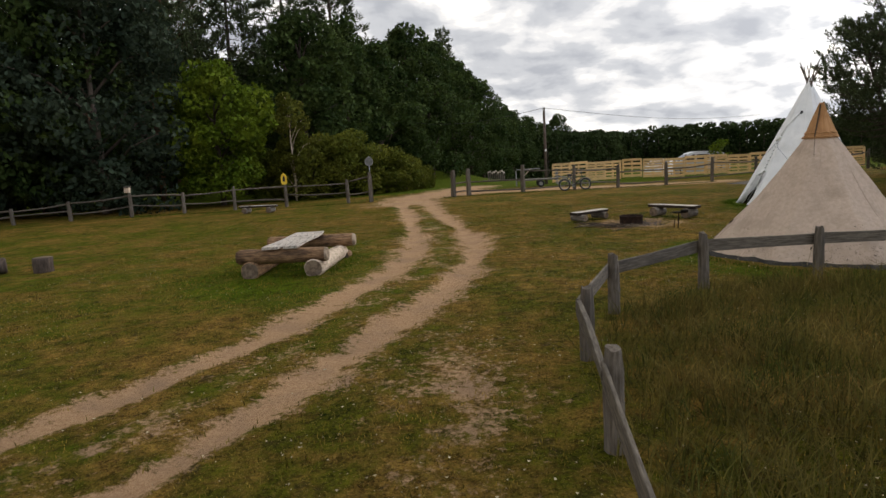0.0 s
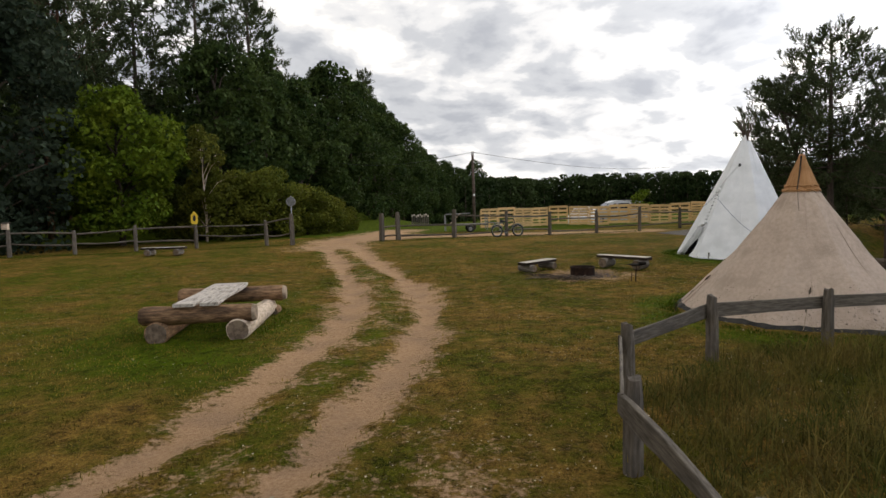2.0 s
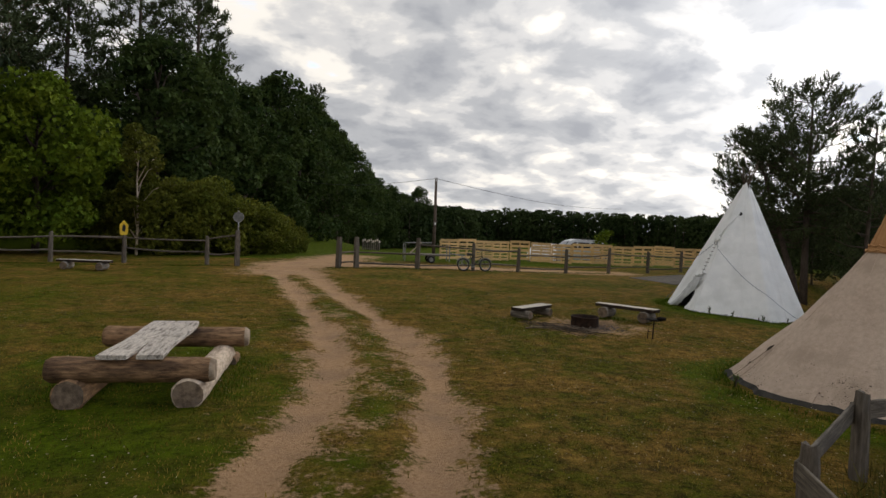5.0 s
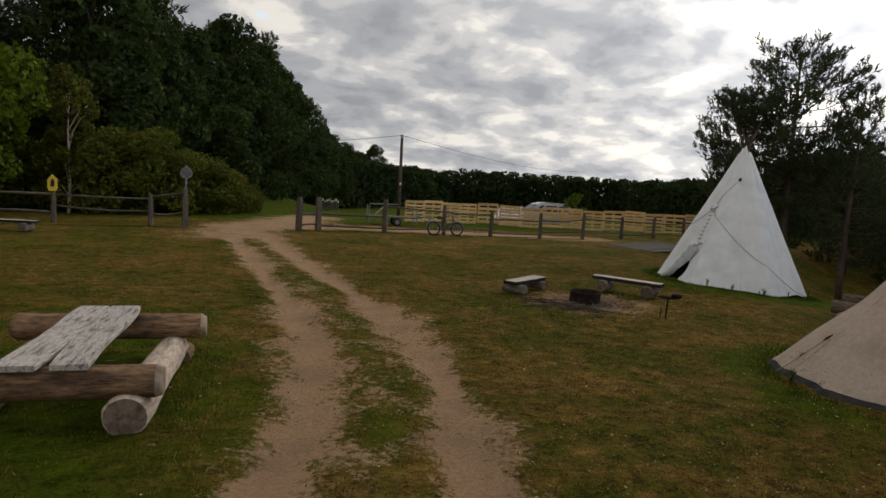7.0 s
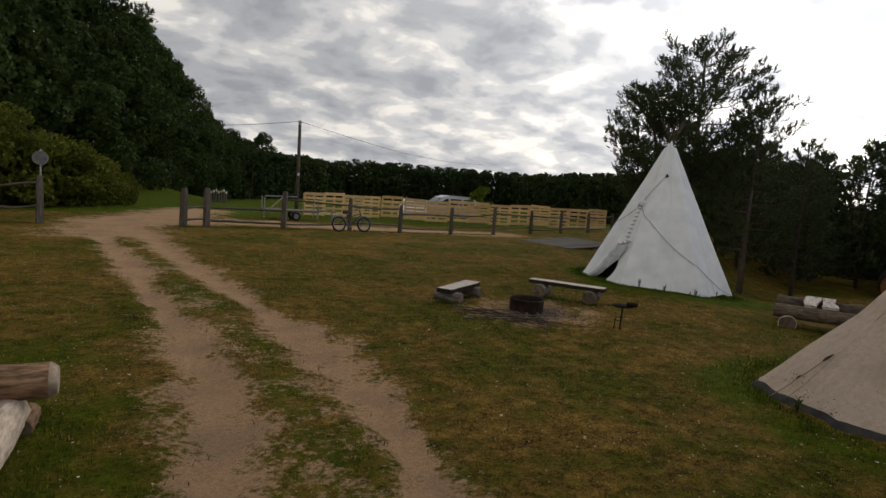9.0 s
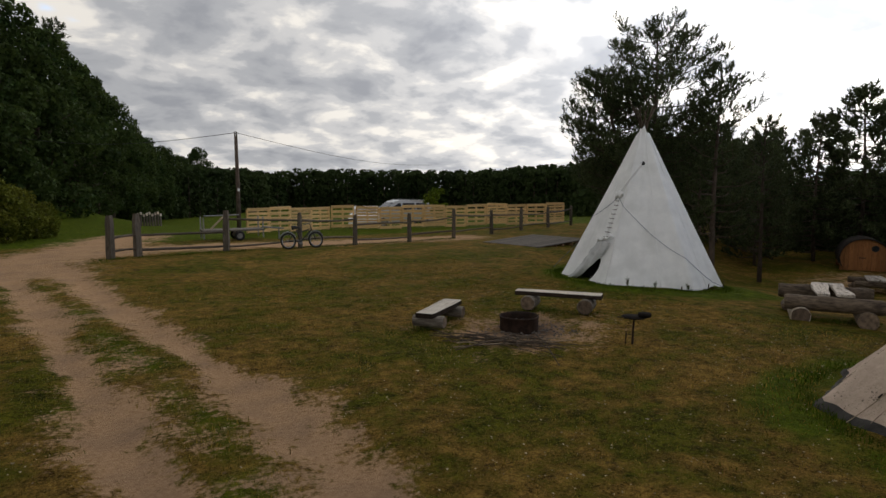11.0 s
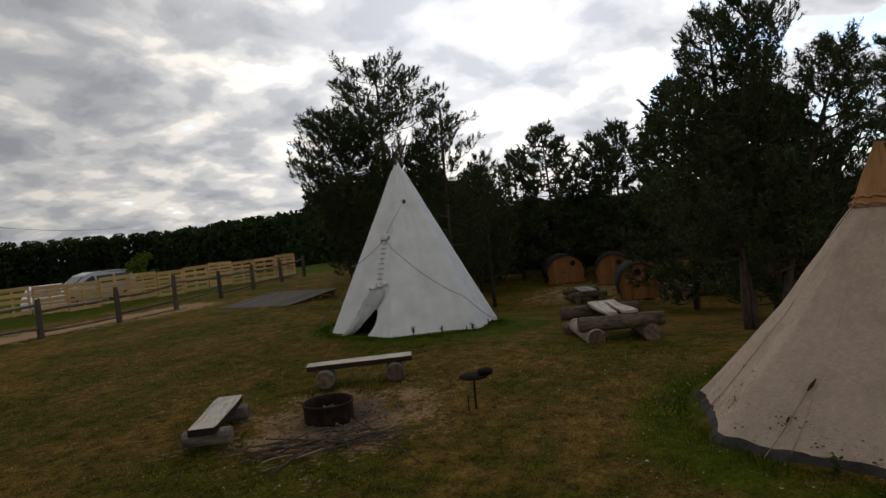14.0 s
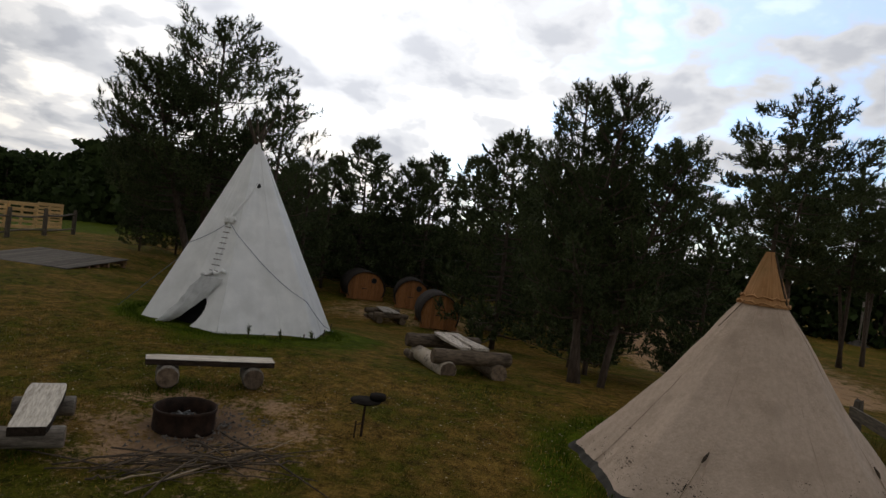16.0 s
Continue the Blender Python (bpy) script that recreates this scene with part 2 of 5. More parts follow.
CABIN = material("cabin_board", (0.2, 0.082, 0.03), (0.37, 0.165, 0.06), 4, 0.65, 0.3, (8, 8, 1), (0.3, 0.13, 0.05), 1.4)
FELT = material("roof_felt", (0.025, 0.02, 0.018), (0.055, 0.045, 0.04), 10, 0.9, 0.4)
STEEL = material("zinc_steel", (0.2, 0.2, 0.2), (0.34, 0.34, 0.34), 6, 0.5, 0.1, metal=0.7)
RUBBER = material("rubber", (0.015, 0.015, 0.015), (0.03, 0.03, 0.03), 20, 0.8, 0.2, vary=0)
YELLOW = material("yellow_paint", (0.7, 0.45, 0.04), (0.8, 0.55, 0.06), 6, 0.5, 0.05, vary=0)
BLACKP = material("black_paint", (0.02, 0.02, 0.02), (0.04, 0.04, 0.04), 6, 0.5, 0.05, vary=0)
GREYP = material("grey_sign", (0.1, 0.1, 0.095), (0.2, 0.2, 0.19), 8, 0.5, 0.1, vary=0)
SILVER = material("silver_paint", (0.4, 0.41, 0.43), (0.5, 0.51, 0.53), 2, 0.3, 0, vary=0, metal=0.5, spec=0.5)
WHITEP = material("white_paint", (0.7, 0.71, 0.72), (0.78, 0.79, 0.8), 2, 0.3, 0, vary=0, spec=0.5)
GLASS = material("car_glass", (0.02, 0.022, 0.025), (0.03, 0.032, 0.035), 2, 0.08, 0, vary=0, spec=0.6)
PLASTIC = material("dark_plastic", (0.03, 0.03, 0.03), (0.05, 0.05, 0.05), 8, 0.6, 0, vary=0)
RED = material("red_lens", (0.35, 0.02, 0.02), (0.45, 0.03, 0.03), 8, 0.3, 0, vary=0)


# ---- shapes ----
def smooth01(a, b, v):
    u = np.clip((np.asarray(v, float) - a) / (b - a), 0, 1)
    return u * u * (3 - 2 * u)


RUT_LY = [-12, 0, 5.1, 7.5, 9.9, 11.2, 12.7, 15, 17, 20, 23, 26.5, 28, 31]
RUT_LX = [-15, -7.3, -3.62, -2.3, -1.6, -1.15, -0.84, -0.65, -0.73, -0.97, -1.15, -1.65, -1.8, -1.7]
RUT_RY = [-12, 0, 4, 5.4, 6.5, 8, 10, 12.2, 14.2, 16, 18, 20.2, 24.3, 27, 31]
RUT_RX = [-12.5, -4.9, -2.3, -1.66, -1.2, -0.62, 0.05, 0.58, 0.8, 0.76, 0.62, 0.35, -0.2, -0.4, -0.9]
ROADS = [([(-1.6, 28.6), (-1.0, 32.2), (0.8, 35.4), (2.2, 39.5)], 1.25), ([(-1.6, 31.6), (3.0, 33.0), (6.0, 32.7), (10.0, 32.5), (14.2, 31.9)], 1.05)]


def rut_left(y):
    return np.interp(y, RUT_LY, RUT_LX)


def rut_right(y):
    return np.interp(y, RUT_RY, RUT_RX)


def off_line(x, y, points):
    """Distance from a polyline."""
    best = np.full(np.shape(x), 1e9)
    for (x0, y0), (x1, y1) in zip(points, points[1:]):
        dx, dy = x1 - x0, y1 - y0
        k = np.clip(((x - x0) * dx + (y - y0) * dy) / (dx * dx + dy * dy), 0, 1)
        best = np.minimum(best, np.hypot(x - x0 - k * dx, y - y0 - k * dy))
    return best


def ground_z(x, y):
    x, y = np.asarray(x, float), np.asarray(y, float)
    z = 0.1 * smooth01(0, 9, y) + 0.15 * smooth01(19, 30, y)
    edge = 19.5 + (x - 12) * 0.4
    drop = smooth01(9.0, 27, x) * (1 - smooth01(0, 6.5, y - edge))
    z = z - 1.85 * drop - 0.12 * smooth01(8.8, 11.5, x) * (1 - smooth01(16, 19, y))
    z = z + 0.05 * np.sin(x * 0.31 + 1.0) * np.sin(y * 0.23) * smooth01(4, 14, np.abs(x) + np.abs(y - 14) * 0.5)
    z = z + 0.05 * np.exp(-(((x - 14) / 3.5) ** 2 + ((y - 27) / 3.0) ** 2))
    return z - (3.0 * smooth01(42, 85, y) + 0.22 * smooth01(40, 42.5, y)) * smooth01(2, 12, x)


def dirt_at(x, y):
    """How bare the ground is: ruts, the sandy road past the gate, the hearth, worn spots."""
    x, y = np.asarray(x, float), np.asarray(y, float)
    on = (y < 31.5) * 1.0
    half = 0.33 + 0.09 * np.sin(y * 0.9) + 0.06 * np.sin(y * 2.3 + 1) + 0.25 * smooth01(23, 29, y)
    wide = 0.16 * np.exp(-((y - 12.6) / 1.9) ** 2)
    left = 1 - np.abs(x - rut_left(y)) / (half + wide) * 0.5
    right = 1 - np.abs(x - rut_right(y)) / (half * 1.05 + 0.06 * np.sin(y * 1.3) + 0.08 * np.exp(-((y - 14) / 2.5) ** 2)) * 0.5
    d = np.maximum(np.clip(left, 0, 1), np.clip(right, 0, 1)) * on
    mid = 1 - np.abs(x - 0.5 * (rut_left(y) + rut_right(y))) / 1.6
    d = np.maximum(d, np.clip(mid, 0, 1) * 0.4 * on)
    for points, w in ROADS:
        d = np.maximum(d, np.clip(1.12 - off_line(x, y, points) / w * 0.5, 0, 1))
    hearth = 1 - np.hypot((x - 5.35) / 1.25, (y - 17.2) / 1.05) * 0.5
    worn = 0.62 * (1 - np.hypot((x - 0.15) / 0.7, (y - 5.6) / 1.6) * 0.5)
    sand = 0.8 * smooth01(23, 26, x) * (1 - smooth01(8, 11, y)) * smooth01(-5, -1, y)
    yard = smooth01(24, 27, x) * (1 - smooth01(23, 25, y)) * smooth01(15, 17, y) * (1 - smooth01(31, 34, x)) * 0.48
    return np.clip(np.maximum.reduce([d, np.clip(hearth, 0, 1), np.clip(worn, 0, 1), np.clip(sand, 0, 1), yard]), 0, 1)


def lay(name, verts, faces, mats, parent=None, label="", smooth=False, slots=None):
    me = bpy.data.meshes.new(name)
    me.from_pydata([tuple(v) for v in verts], [], [tuple(f) for f in faces])
    for m in mats if isinstance(mats, (list, tuple)) else [mats]:
        me.materials.append(m)
    if slots is not None:
        me.polygons.foreach_set("material_index", np.asarray(slots, dtype=np.int32))
    if smooth:
        me.polygons.foreach_set("use_smooth", np.ones(len(me.polygons), dtype=bool))
    me.update()
    ob = new(name, me)
    ob.parent = parent
    if label:
        tagged(ob, label)
    return ob


def part(name, bm, mat, parent, label=""):
    me = bpy.data.meshes.new(name)
    bm.to_mesh(me)
    bm.free()
    me.materials.append(mat)
    ob = new(name, me)
    ob.parent = parent
    if label:
        tagged(ob, label)
    return ob


def thing(name, m, label, category, group="", kind=""):
    ob = new(name)
    ob.empty_display_size = 0.2
    ob.matrix_world = m
    return tagged(ob, label, category, group, kind)


def ring_loft(rings, close=True):
    """Skin over equal rings of points; end faces last two."""
    n = len(rings[0])
    verts = [p for r in rings for p in r]
    faces = [(i * n + j, i * n + (j + 1) % n, (i + 1) * n + (j + 1) % n, (i + 1) * n + j) for i in range(len(rings) - 1) for j in range(n)]
    if close:
        faces += [tuple(reversed(range(n))), tuple((len(rings) - 1) * n + j for j in range(n))]
    return verts, faces


def tube(points, radii, seg=10, wob=0.0, seed=0, close=True):
    rng = random.Random(seed)
    pts = [Vector(p) for p in points]
    rings = []
    for i, p in enumerate(pts):
        d = (pts[min(i + 1, len(pts) - 1)] - pts[max(i - 1, 0)]).normalized()
        a = d.cross(Vector((0, 0, 1)) if abs(d.z) < 0.9 else Vector((1, 0, 0))).normalized()
        b = d.cross(a)
        rings.append([p + (a * math.cos(2 * math.pi * j / seg) + b * math.sin(2 * math.pi * j / seg)) * radii[i] * (1 + rng.uniform(-wob, wob)) for j in range(seg)])
    return ring_loft(rings, close)


def log(name, p0, p1, r0, r1, mat, parent, label="", seg=16, wob=0.05, seed=1, chamfer=0.02, bow=0.0, cut=None):
    """A felled log with slightly uneven sides, chamfered sawn ends and end grain."""
    p0, p1 = Vector(p0), Vector(p1)
    length = (p1 - p0).length
    c = chamfer / length
    stops = [0, c] + [k / 7 for k in range(1, 7)] + [1 - c, 1]
    rad = [(r0 + (r1 - r0) * s) * ((0.8 if cut else 0.9) if s in (0, 1) else 1) for s in stops]
    pts = [p0.lerp(p1, s) + Vector((0, 0, bow * math.sin(math.pi * s))) for s in stops]
    v, f = tube(pts, rad, seg, wob, seed)
    # local x runs along the log
    rot = (p1 - p0).to_track_quat("X", "Z").to_matrix()
    mid = (p0 + p1) / 2
    inv = rot.inverted()
    ob = lay(name, [inv @ (Vector(q) - mid) for q in v], f, [mat, cut or END], parent, label, True, [1 if cut and k >= len(f) - 2 - seg else 0 for k in range(len(f) - 2)] + [1, 1])
    ob.matrix_local = Matrix.Translation(mid) @ rot.to_4x4()
    for p in list(ob.data.polygons)[-2:]:
        p.use_smooth = False
    return ob


def plank(name, length, width, thick, mat, parent, m, label="", wave=0.0, seed=1, steps=10, droop=0.0, under=None):
    """A board along x with eased edges and, where wanted, a waney outline."""
    rng = random.Random(seed)
    e = min(0.006, thick * 0.25)
    rings = []
    fa, fb = rng.uniform(3, 6), rng.uniform(3, 6)
    pa, pb = rng.uniform(0, 6), rng.uniform(0, 6)
    for i in range(steps + 1):
        s = i / steps
        x = (s - 0.5) * length
        end = 0.93 if i in (0, steps) and wave else 1.0
        y0 = -width / 2 * end + wave * math.sin(fa * s + pa)
        y1 = width / 2 * end + wave * math.sin(fb * s + pb)
        t = thick / 2
        z = droop * math.sin(math.pi * s) + rng.uniform(-1, 1) * wave * 0.08
        rings.append([Vector((x, a, z + b)) for a, b in ((y0 + e, -t), (y1 - e, -t), (y1, -t + e), (y1, t - e), (y1 - e, t), (y0 + e, t), (y0, t - e), (y0, -t + e))])
    v, f = ring_loft(rings)
    if under:
        slots = [0 if j in (3, 4, 5) else 1 for _ in range(steps) for j in range(8)] + [1, 1]
        ob = lay(name, v, f, [mat, under], parent, label, slots=slots)
    else:
        ob = lay(name, v, f, mat, parent, label)
    ob.matrix_local = m
    return ob


def post(name, height, r, mat, parent, m, label="", seed=1, square=False, sunk=0.15):
    """A cleft post with uneven section and a weathered, slanting head."""
    rng = random.Random(seed)
    seg = 4 if square else 9
    rings = []
    lean = (rng.uniform(-0.02, 0.02), rng.uniform(-0.02, 0.02))
    for i in range(7):
        s = i / 6
        z = -sunk + s * (height + sunk)
        rr = r * (1.08 - 0.12 * s) * (0.8 if i == 6 else 1)
        rings.append([Vector((lean[0] * s + rr * math.cos(2 * math.pi * (j + 0.5) / seg) * (1 + rng.uniform(-0.08, 0.08)),
                              lean[1] * s + rr * math.sin(2 * math.pi * (j + 0.5) / seg) * (1 + rng.uniform(-0.08, 0.08)),
                              z + (rng.uniform(-0.02, 0.03) if i == 6 else 0))) for j in range(seg)])
    v, f = ring_loft(rings)
    ob = lay(name, v, f, mat, parent, label)
    ob.matrix_local = m
    return ob


def at(x, y, rz=0.0, dz=0.0):
    return pose(x, y, float(ground_z(x, y)) + dz, 0, 0, rz)


# ---- ground ----
def spaced(stops):
    out = []
    for a, b, step in stops:
        out += list(np.arange(a, b, step))
    return np.array(out + [stops[-1][1]])


gx = spaced([(-1500, -100, 140), (-100, -24, 7.6), (-24, -7, 0.8), (-7, 4, 0.14), (4, 9, 0.22), (9, 32, 0.7), (32, 100, 6.8), (100, 1500, 140)])
gy = spaced([(-1500, -40, 146), (-40, 0, 4), (0, 20, 0.16), (20, 40, 0.25), (40, 60, 1), (60, 200, 10), (200, 1500, 130)])
GX, GY = np.meshgrid(gx, gy)
dirt = dirt_at(GX, GY)
GZ = ground_z(GX, GY) - 0.05 * smooth01(0.45, 0.9, dirt) * (GY < 30)
near = (np.abs(GX) < 12) & (GY > -2) & (GY < 42)
GZ = GZ + near * (0.012 * np.sin(GX * 5.1 + np.sin(GY * 3.3)) * np.sin(GY * 4.3 + 2 * np.sin(GX * 1.7)))
nx, ny = len(gx), len(gy)
idx = np.arange(nx * ny).reshape(ny, nx)
quads = np.stack([idx[:-1, :-1], idx[:-1, 1:], idx[1:, 1:], idx[1:, :-1]], -1).reshape(-1, 4)


def ground_material():
    m = bpy.data.materials.new("meadow_and_sand")
    m.use_nodes = True
    t = m.node_tree
    b = t.nodes["Principled BSDF"]
    tc = t.nodes.new("ShaderNodeTexCoord")

    def tex(s, detail=5.0, r=0.6):
        n = t.nodes.new("ShaderNodeTexNoise")
        n.inputs["Scale"].default_value, n.inputs["Detail"].default_value, n.inputs["Roughness"].default_value = s, detail, r
        t.links.new(tc.outputs["Object"], n.inputs["Vector"])
        return n.outputs[0]

    def ramp(fac, stops):
        n = t.nodes.new("ShaderNodeValToRGB")
        while len(n.color_ramp.elements) < len(stops):
            n.color_ramp.elements.new(0.5)
        for e, (p, c) in zip(n.color_ramp.elements, stops):
            e.position, e.color = p, (*c, 1)
        t.links.new(fac, n.inputs[0])
        return n.outputs[0]

    def mix(fac, a, bb, kind="MIX"):
        n = t.nodes.new("ShaderNodeMix")
        n.data_type, n.blend_type = "RGBA", kind
        for i, v in ((0, fac), (6, a), (7, bb)):
            if isinstance(v, (int, float)):
                n.inputs[i].default_value = v
            elif isinstance(v, tuple):
                n.inputs[i].default_value = (*v, 1)
            else:
                t.links.new(v, n.inputs[i])
        return n.outputs[2]

    def calc(op, a, bb):
        n = t.nodes.new("ShaderNodeMath")
        n.operation = op
        for i, v in ((0, a), (1, bb)):
            if isinstance(v, (int, float)):
                n.inputs[i].default_value = v
            else:
                t.links.new(v, n.inputs[i])
        return n.outputs[0]

    green = mix(ramp(calc("ADD", calc("MULTIPLY", tex(26, 9, 0.8), 0.6), calc("MULTIPLY", tex(5, 6, 0.7), 0.4)), [(0.41, (0, 0, 0)), (0.59, (1, 1, 1))]), (0.011, 0.016, 0.0012), (0.125, 0.122, 0.011))
    dry = mix(ramp(calc("ADD", calc("MULTIPLY", tex(32, 9, 0.8), 0.6), calc("MULTIPLY", tex(6, 6, 0.7), 0.4)), [(0.41, (0, 0, 0)), (0.59, (1, 1, 1))]), (0.026, 0.015, 0.003), (0.31, 0.188, 0.042))
    lawn = mix(ramp(calc("ADD", calc("MULTIPLY", tex(0.45, 4), 0.5), calc("MULTIPLY", tex(2.6, 7, 0.7), 0.5)), [(0.445, (0, 0, 0)), (0.555, (1, 1, 1))]), green, dry)
    lawn = mix(ramp(tex(3.4, 7, 0.72), [(0.56, (0, 0, 0)), (0.66, (0.7, 0.7, 0.7))]), lawn, (0.03, 0.022, 0.009))
    lawn = mix(ramp(tex(75, 4, 0.6), [(0.62, (0, 0, 0)), (0.7, (0.75, 0.75, 0.75))]), lawn, (0.45, 0.33, 0.125))
    lawn = mix(ramp(tex(9, 8, 0.75), [(0.52, (0, 0, 0)), (0.64, (0.5, 0.5, 0.5))]), lawn, (0.04, 0.024, 0.007))
    lush = t.nodes.new("ShaderNodeAttribute")
    lush.attribute_name = "lush"
    fresh = mix(ramp(calc("ADD", calc("MULTIPLY", tex(24, 9, 0.8), 0.55), calc("MULTIPLY", tex(4, 6, 0.7), 0.45)), [(0.4, (0, 0, 0)), (0.6, (1, 1, 1))]), (0.012, 0.026, 0.001), (0.095, 0.138, 0.006))
    lawn = mix(ramp(calc("ADD", lush.outputs["Fac"], calc("MULTIPLY", calc("SUBTRACT", tex(1.1, 6), 0.5), 1.3)), [(0.3, (0, 0, 0)), (0.75, (0.9, 0.9, 0.9))]), lawn, fresh)
    soil = mix(ramp(tex(22, 9, 0.75), [(0.25, (0, 0, 0)), (0.75, (1, 1, 1))]), (0.29, 0.17, 0.088), (0.55, 0.355, 0.205))
    soot = t.nodes.new("ShaderNodeAttribute")
    soot.attribute_name = "soot"
    soil = mix(ramp(calc("ADD", soot.outputs["Fac"], calc("MULTIPLY", calc("SUBTRACT", tex(4, 7, 0.7), 0.5), 1.2)), [(0.15, (0, 0, 0)), (0.75, (0.85, 0.85, 0.85))]), soil, (0.085, 0.058, 0.042))
    soil = mix(ramp(tex(1.4, 5), [(0.45, (0, 0, 0)), (0.7, (0.5, 0.5, 0.5))]), soil, (0.2, 0.14, 0.1))
    bare = t.nodes.new("ShaderNodeAttribute")
    bare.attribute_name = "bare"
    edge = calc("ADD", bare.outputs["Fac"], calc("MULTIPLY", calc("SUBTRACT", calc("ADD", calc("MULTIPLY", tex(1.7, 8, 0.7), 0.5), calc("MULTIPLY", tex(11, 8, 0.75), 0.5)), 0.5), 3.6))
    mask = ramp(edge, [(0.42, (0, 0, 0)), (0.7, (1, 1, 1))])
    t.links.new(mix(mask, lawn, soil), b.inputs["Base Color"])
    b.inputs["Roughness"].default_value = 0.95
    b.inputs["Specular IOR Level"].default_value = 0.03
    bp = t.nodes.new("ShaderNodeBump")
    bp.inputs["Strength"].default_value, bp.inputs["Distance"].default_value = 1.0, 0.04
    t.links.new(calc("ADD", tex(30, 8, 0.8), calc("MULTIPLY", tex(6, 4), 0.6)), bp.inputs["Height"])
    t.links.new(bp.outputs[0], b.inputs["Normal"])
    return m


ground = lay("ground", np.stack([GX, GY, GZ], -1).reshape(-1, 3).tolist(), quads.tolist(), ground_material(), smooth=True)
ground.data.attributes.new("bare", "FLOAT", "POINT").data.foreach_set("value", dirt.reshape(-1).astype(np.float32))
soot = 0.8 * np.exp(-(((GX - 5.45) / 1.0) ** 2 + ((GY - 17.25) / 0.85) ** 2))
ground.data.attributes.new("soot", "FLOAT", "POINT").data.foreach_set("value", soot.reshape(-1).astype(np.float32))
lush = np.maximum.reduce([0.42 * (1 - smooth01(-4.5, -1.8, GX + 0.1 * GY)) * (1 - smooth01(22, 28, GY)), 0.5 * smooth01(0.35, 0.7, -np.abs(GX - (rut_left(GY) + rut_right(GY)) / 2) + 0.8) * (GY < 24), 0.95 * smooth01(34.5, 37, GY), 0.85 * np.exp(-(((GX + 3.4) / 2.6) ** 2 + ((GY - 12.6) / 5.0) ** 2)), 0.95 * np.exp(-((np.hypot(GX - 11.9, GY - 19.8) - 2.1) / 0.9) ** 2),
                          0.8 * np.exp(-((np.hypot(GX - 6.7, GY - 11.2) - 2.25) / 0.55) ** 2), 0.5 * np.exp(-(((GX + 7) / 5) ** 2 + ((GY - 6) / 3.0) ** 2)), 0.45 * np.exp(-(((GX + 6) / 8) ** 2 + ((GY - 25) / 3.0) ** 2))])
ground.data.attributes.new("lush", "FLOAT", "POINT").data.foreach_set("value", lush.reshape(-1).astype(np.float32))
tagged(ground, "patchy green and dry meadow with two sandy wheel ruts", "ground", kind="structure")


# ---- grass ----
def blades(name, xs, ys, heights, width, mat, label, lean=0.5, seed=3, category="grass"):
    rng = np.random.default_rng(seed)
    n = len(xs)
    zs = ground_z(xs, ys) - 0.03
    a = rng.uniform(0, 2 * np.pi, n)
    dx, dy = np.cos(a) * width / 2, np.sin(a) * width / 2
    l = rng.uniform(0, lean, n) * heights
    la = rng.uniform(0, 2 * np.pi, n)
    base = np.stack([xs, ys, zs], -1)
    side = np.stack([dx, dy, np.zeros(n)], -1)
    tip = np.stack([xs + l * np.cos(la), ys + l * np.sin(la), zs + heights + 0.03], -1)
    mid = base * 0.5 + tip * 0.5 + np.stack([-l * np.cos(la) * 0.2, -l * np.sin(la) * 0.2, heights * 0.1], -1)
    v = np.stack([base - side, base + side, mid + side * 0.7, mid - side * 0.7, tip], 1).reshape(-1, 3)
    i = np.arange(n)[:, None] * 5
    f = (i + np.array([[0, 1, 2, 3]])).tolist() + (i + np.array([[3, 2, 4]])).tolist()
    return tagged(lay(name, v.tolist(), f, mat), label, category, kind="stuff")


rg = np.random.default_rng(11)
n = 150000
bx = rg.uniform(-8.5, 9.5, n)
by = 1.0 + 25 * rg.uniform(0, 1, n) ** 1.25
keep = (dirt_at(bx, by) + rg.normal(0, 0.12, n)) < 0.5
keep &= ~((np.hypot(bx - 6.93, by - 11.27) < 1.95) | (np.hypot(bx - 5.39, by - 17.4) < 0.4))
bx, by = bx[keep], by[keep]
patch = np.sin(bx * 1.3 + 2 * np.sin(by * 0.7)) * np.sin(by * 1.1 + np.sin(bx * 0.9))
blades("lawn_grass", bx, by, (0.012 + 0.024 * rg.uniform(0, 1, len(bx)) + 0.014 * np.clip(patch, 0, 1)), 0.011, BLADE, "short trampled meadow grass, green and straw-coloured", 1.2)

CORRAL = [(0.8, 1.7), (1.16, 4.17), (1.41, 6.06), (2.17, 7.76), (3.76, 8.76), (5.57, 9.01), (7.5, 9.05), (9.4, 8.9)]


def corral_x(y):
    return np.interp(y, [-4, 1.7, 4.17, 6.06, 7.76, 8.76], [0.9, 0.95, 1.16, 1.41, 2.17, 3.76])


n = 62000
hx = rg.uniform(0.9, 11.5, n)
hy = rg.uniform(-3.0, 8.95, n)
keep = (hx > corral_x(hy) + rg.normal(-0.02, 0.1, n)) & (rg.uniform(0, 1, n) < np.clip(1.15 - 0.07 * (hx - 1), 0.2, 1) * smooth01(-3, 0.5, hy) * (1 - smooth01(9, 11.5, hx)) * (0.45 + 0.55 * smooth01(0.0, 0.8, hx - corral_x(hy))))
hx, hy = hx[keep], hy[keep]
tuft = np.clip(np.sin(hx * 1.9 + np.sin(hy * 1.3) * 2) * np.sin(hy * 2.1 + hx * 0.6), 0, 1)
blades("tall_grass", hx, hy, 0.08 + 0.2 * rg.uniform(0, 1, len(hx)) + 0.22 * tuft * rg.uniform(0.4, 1, len(hx)), 0.012, HAY, "tall unmown grass, olive green and hay brown, behind the board fence", 1.7)

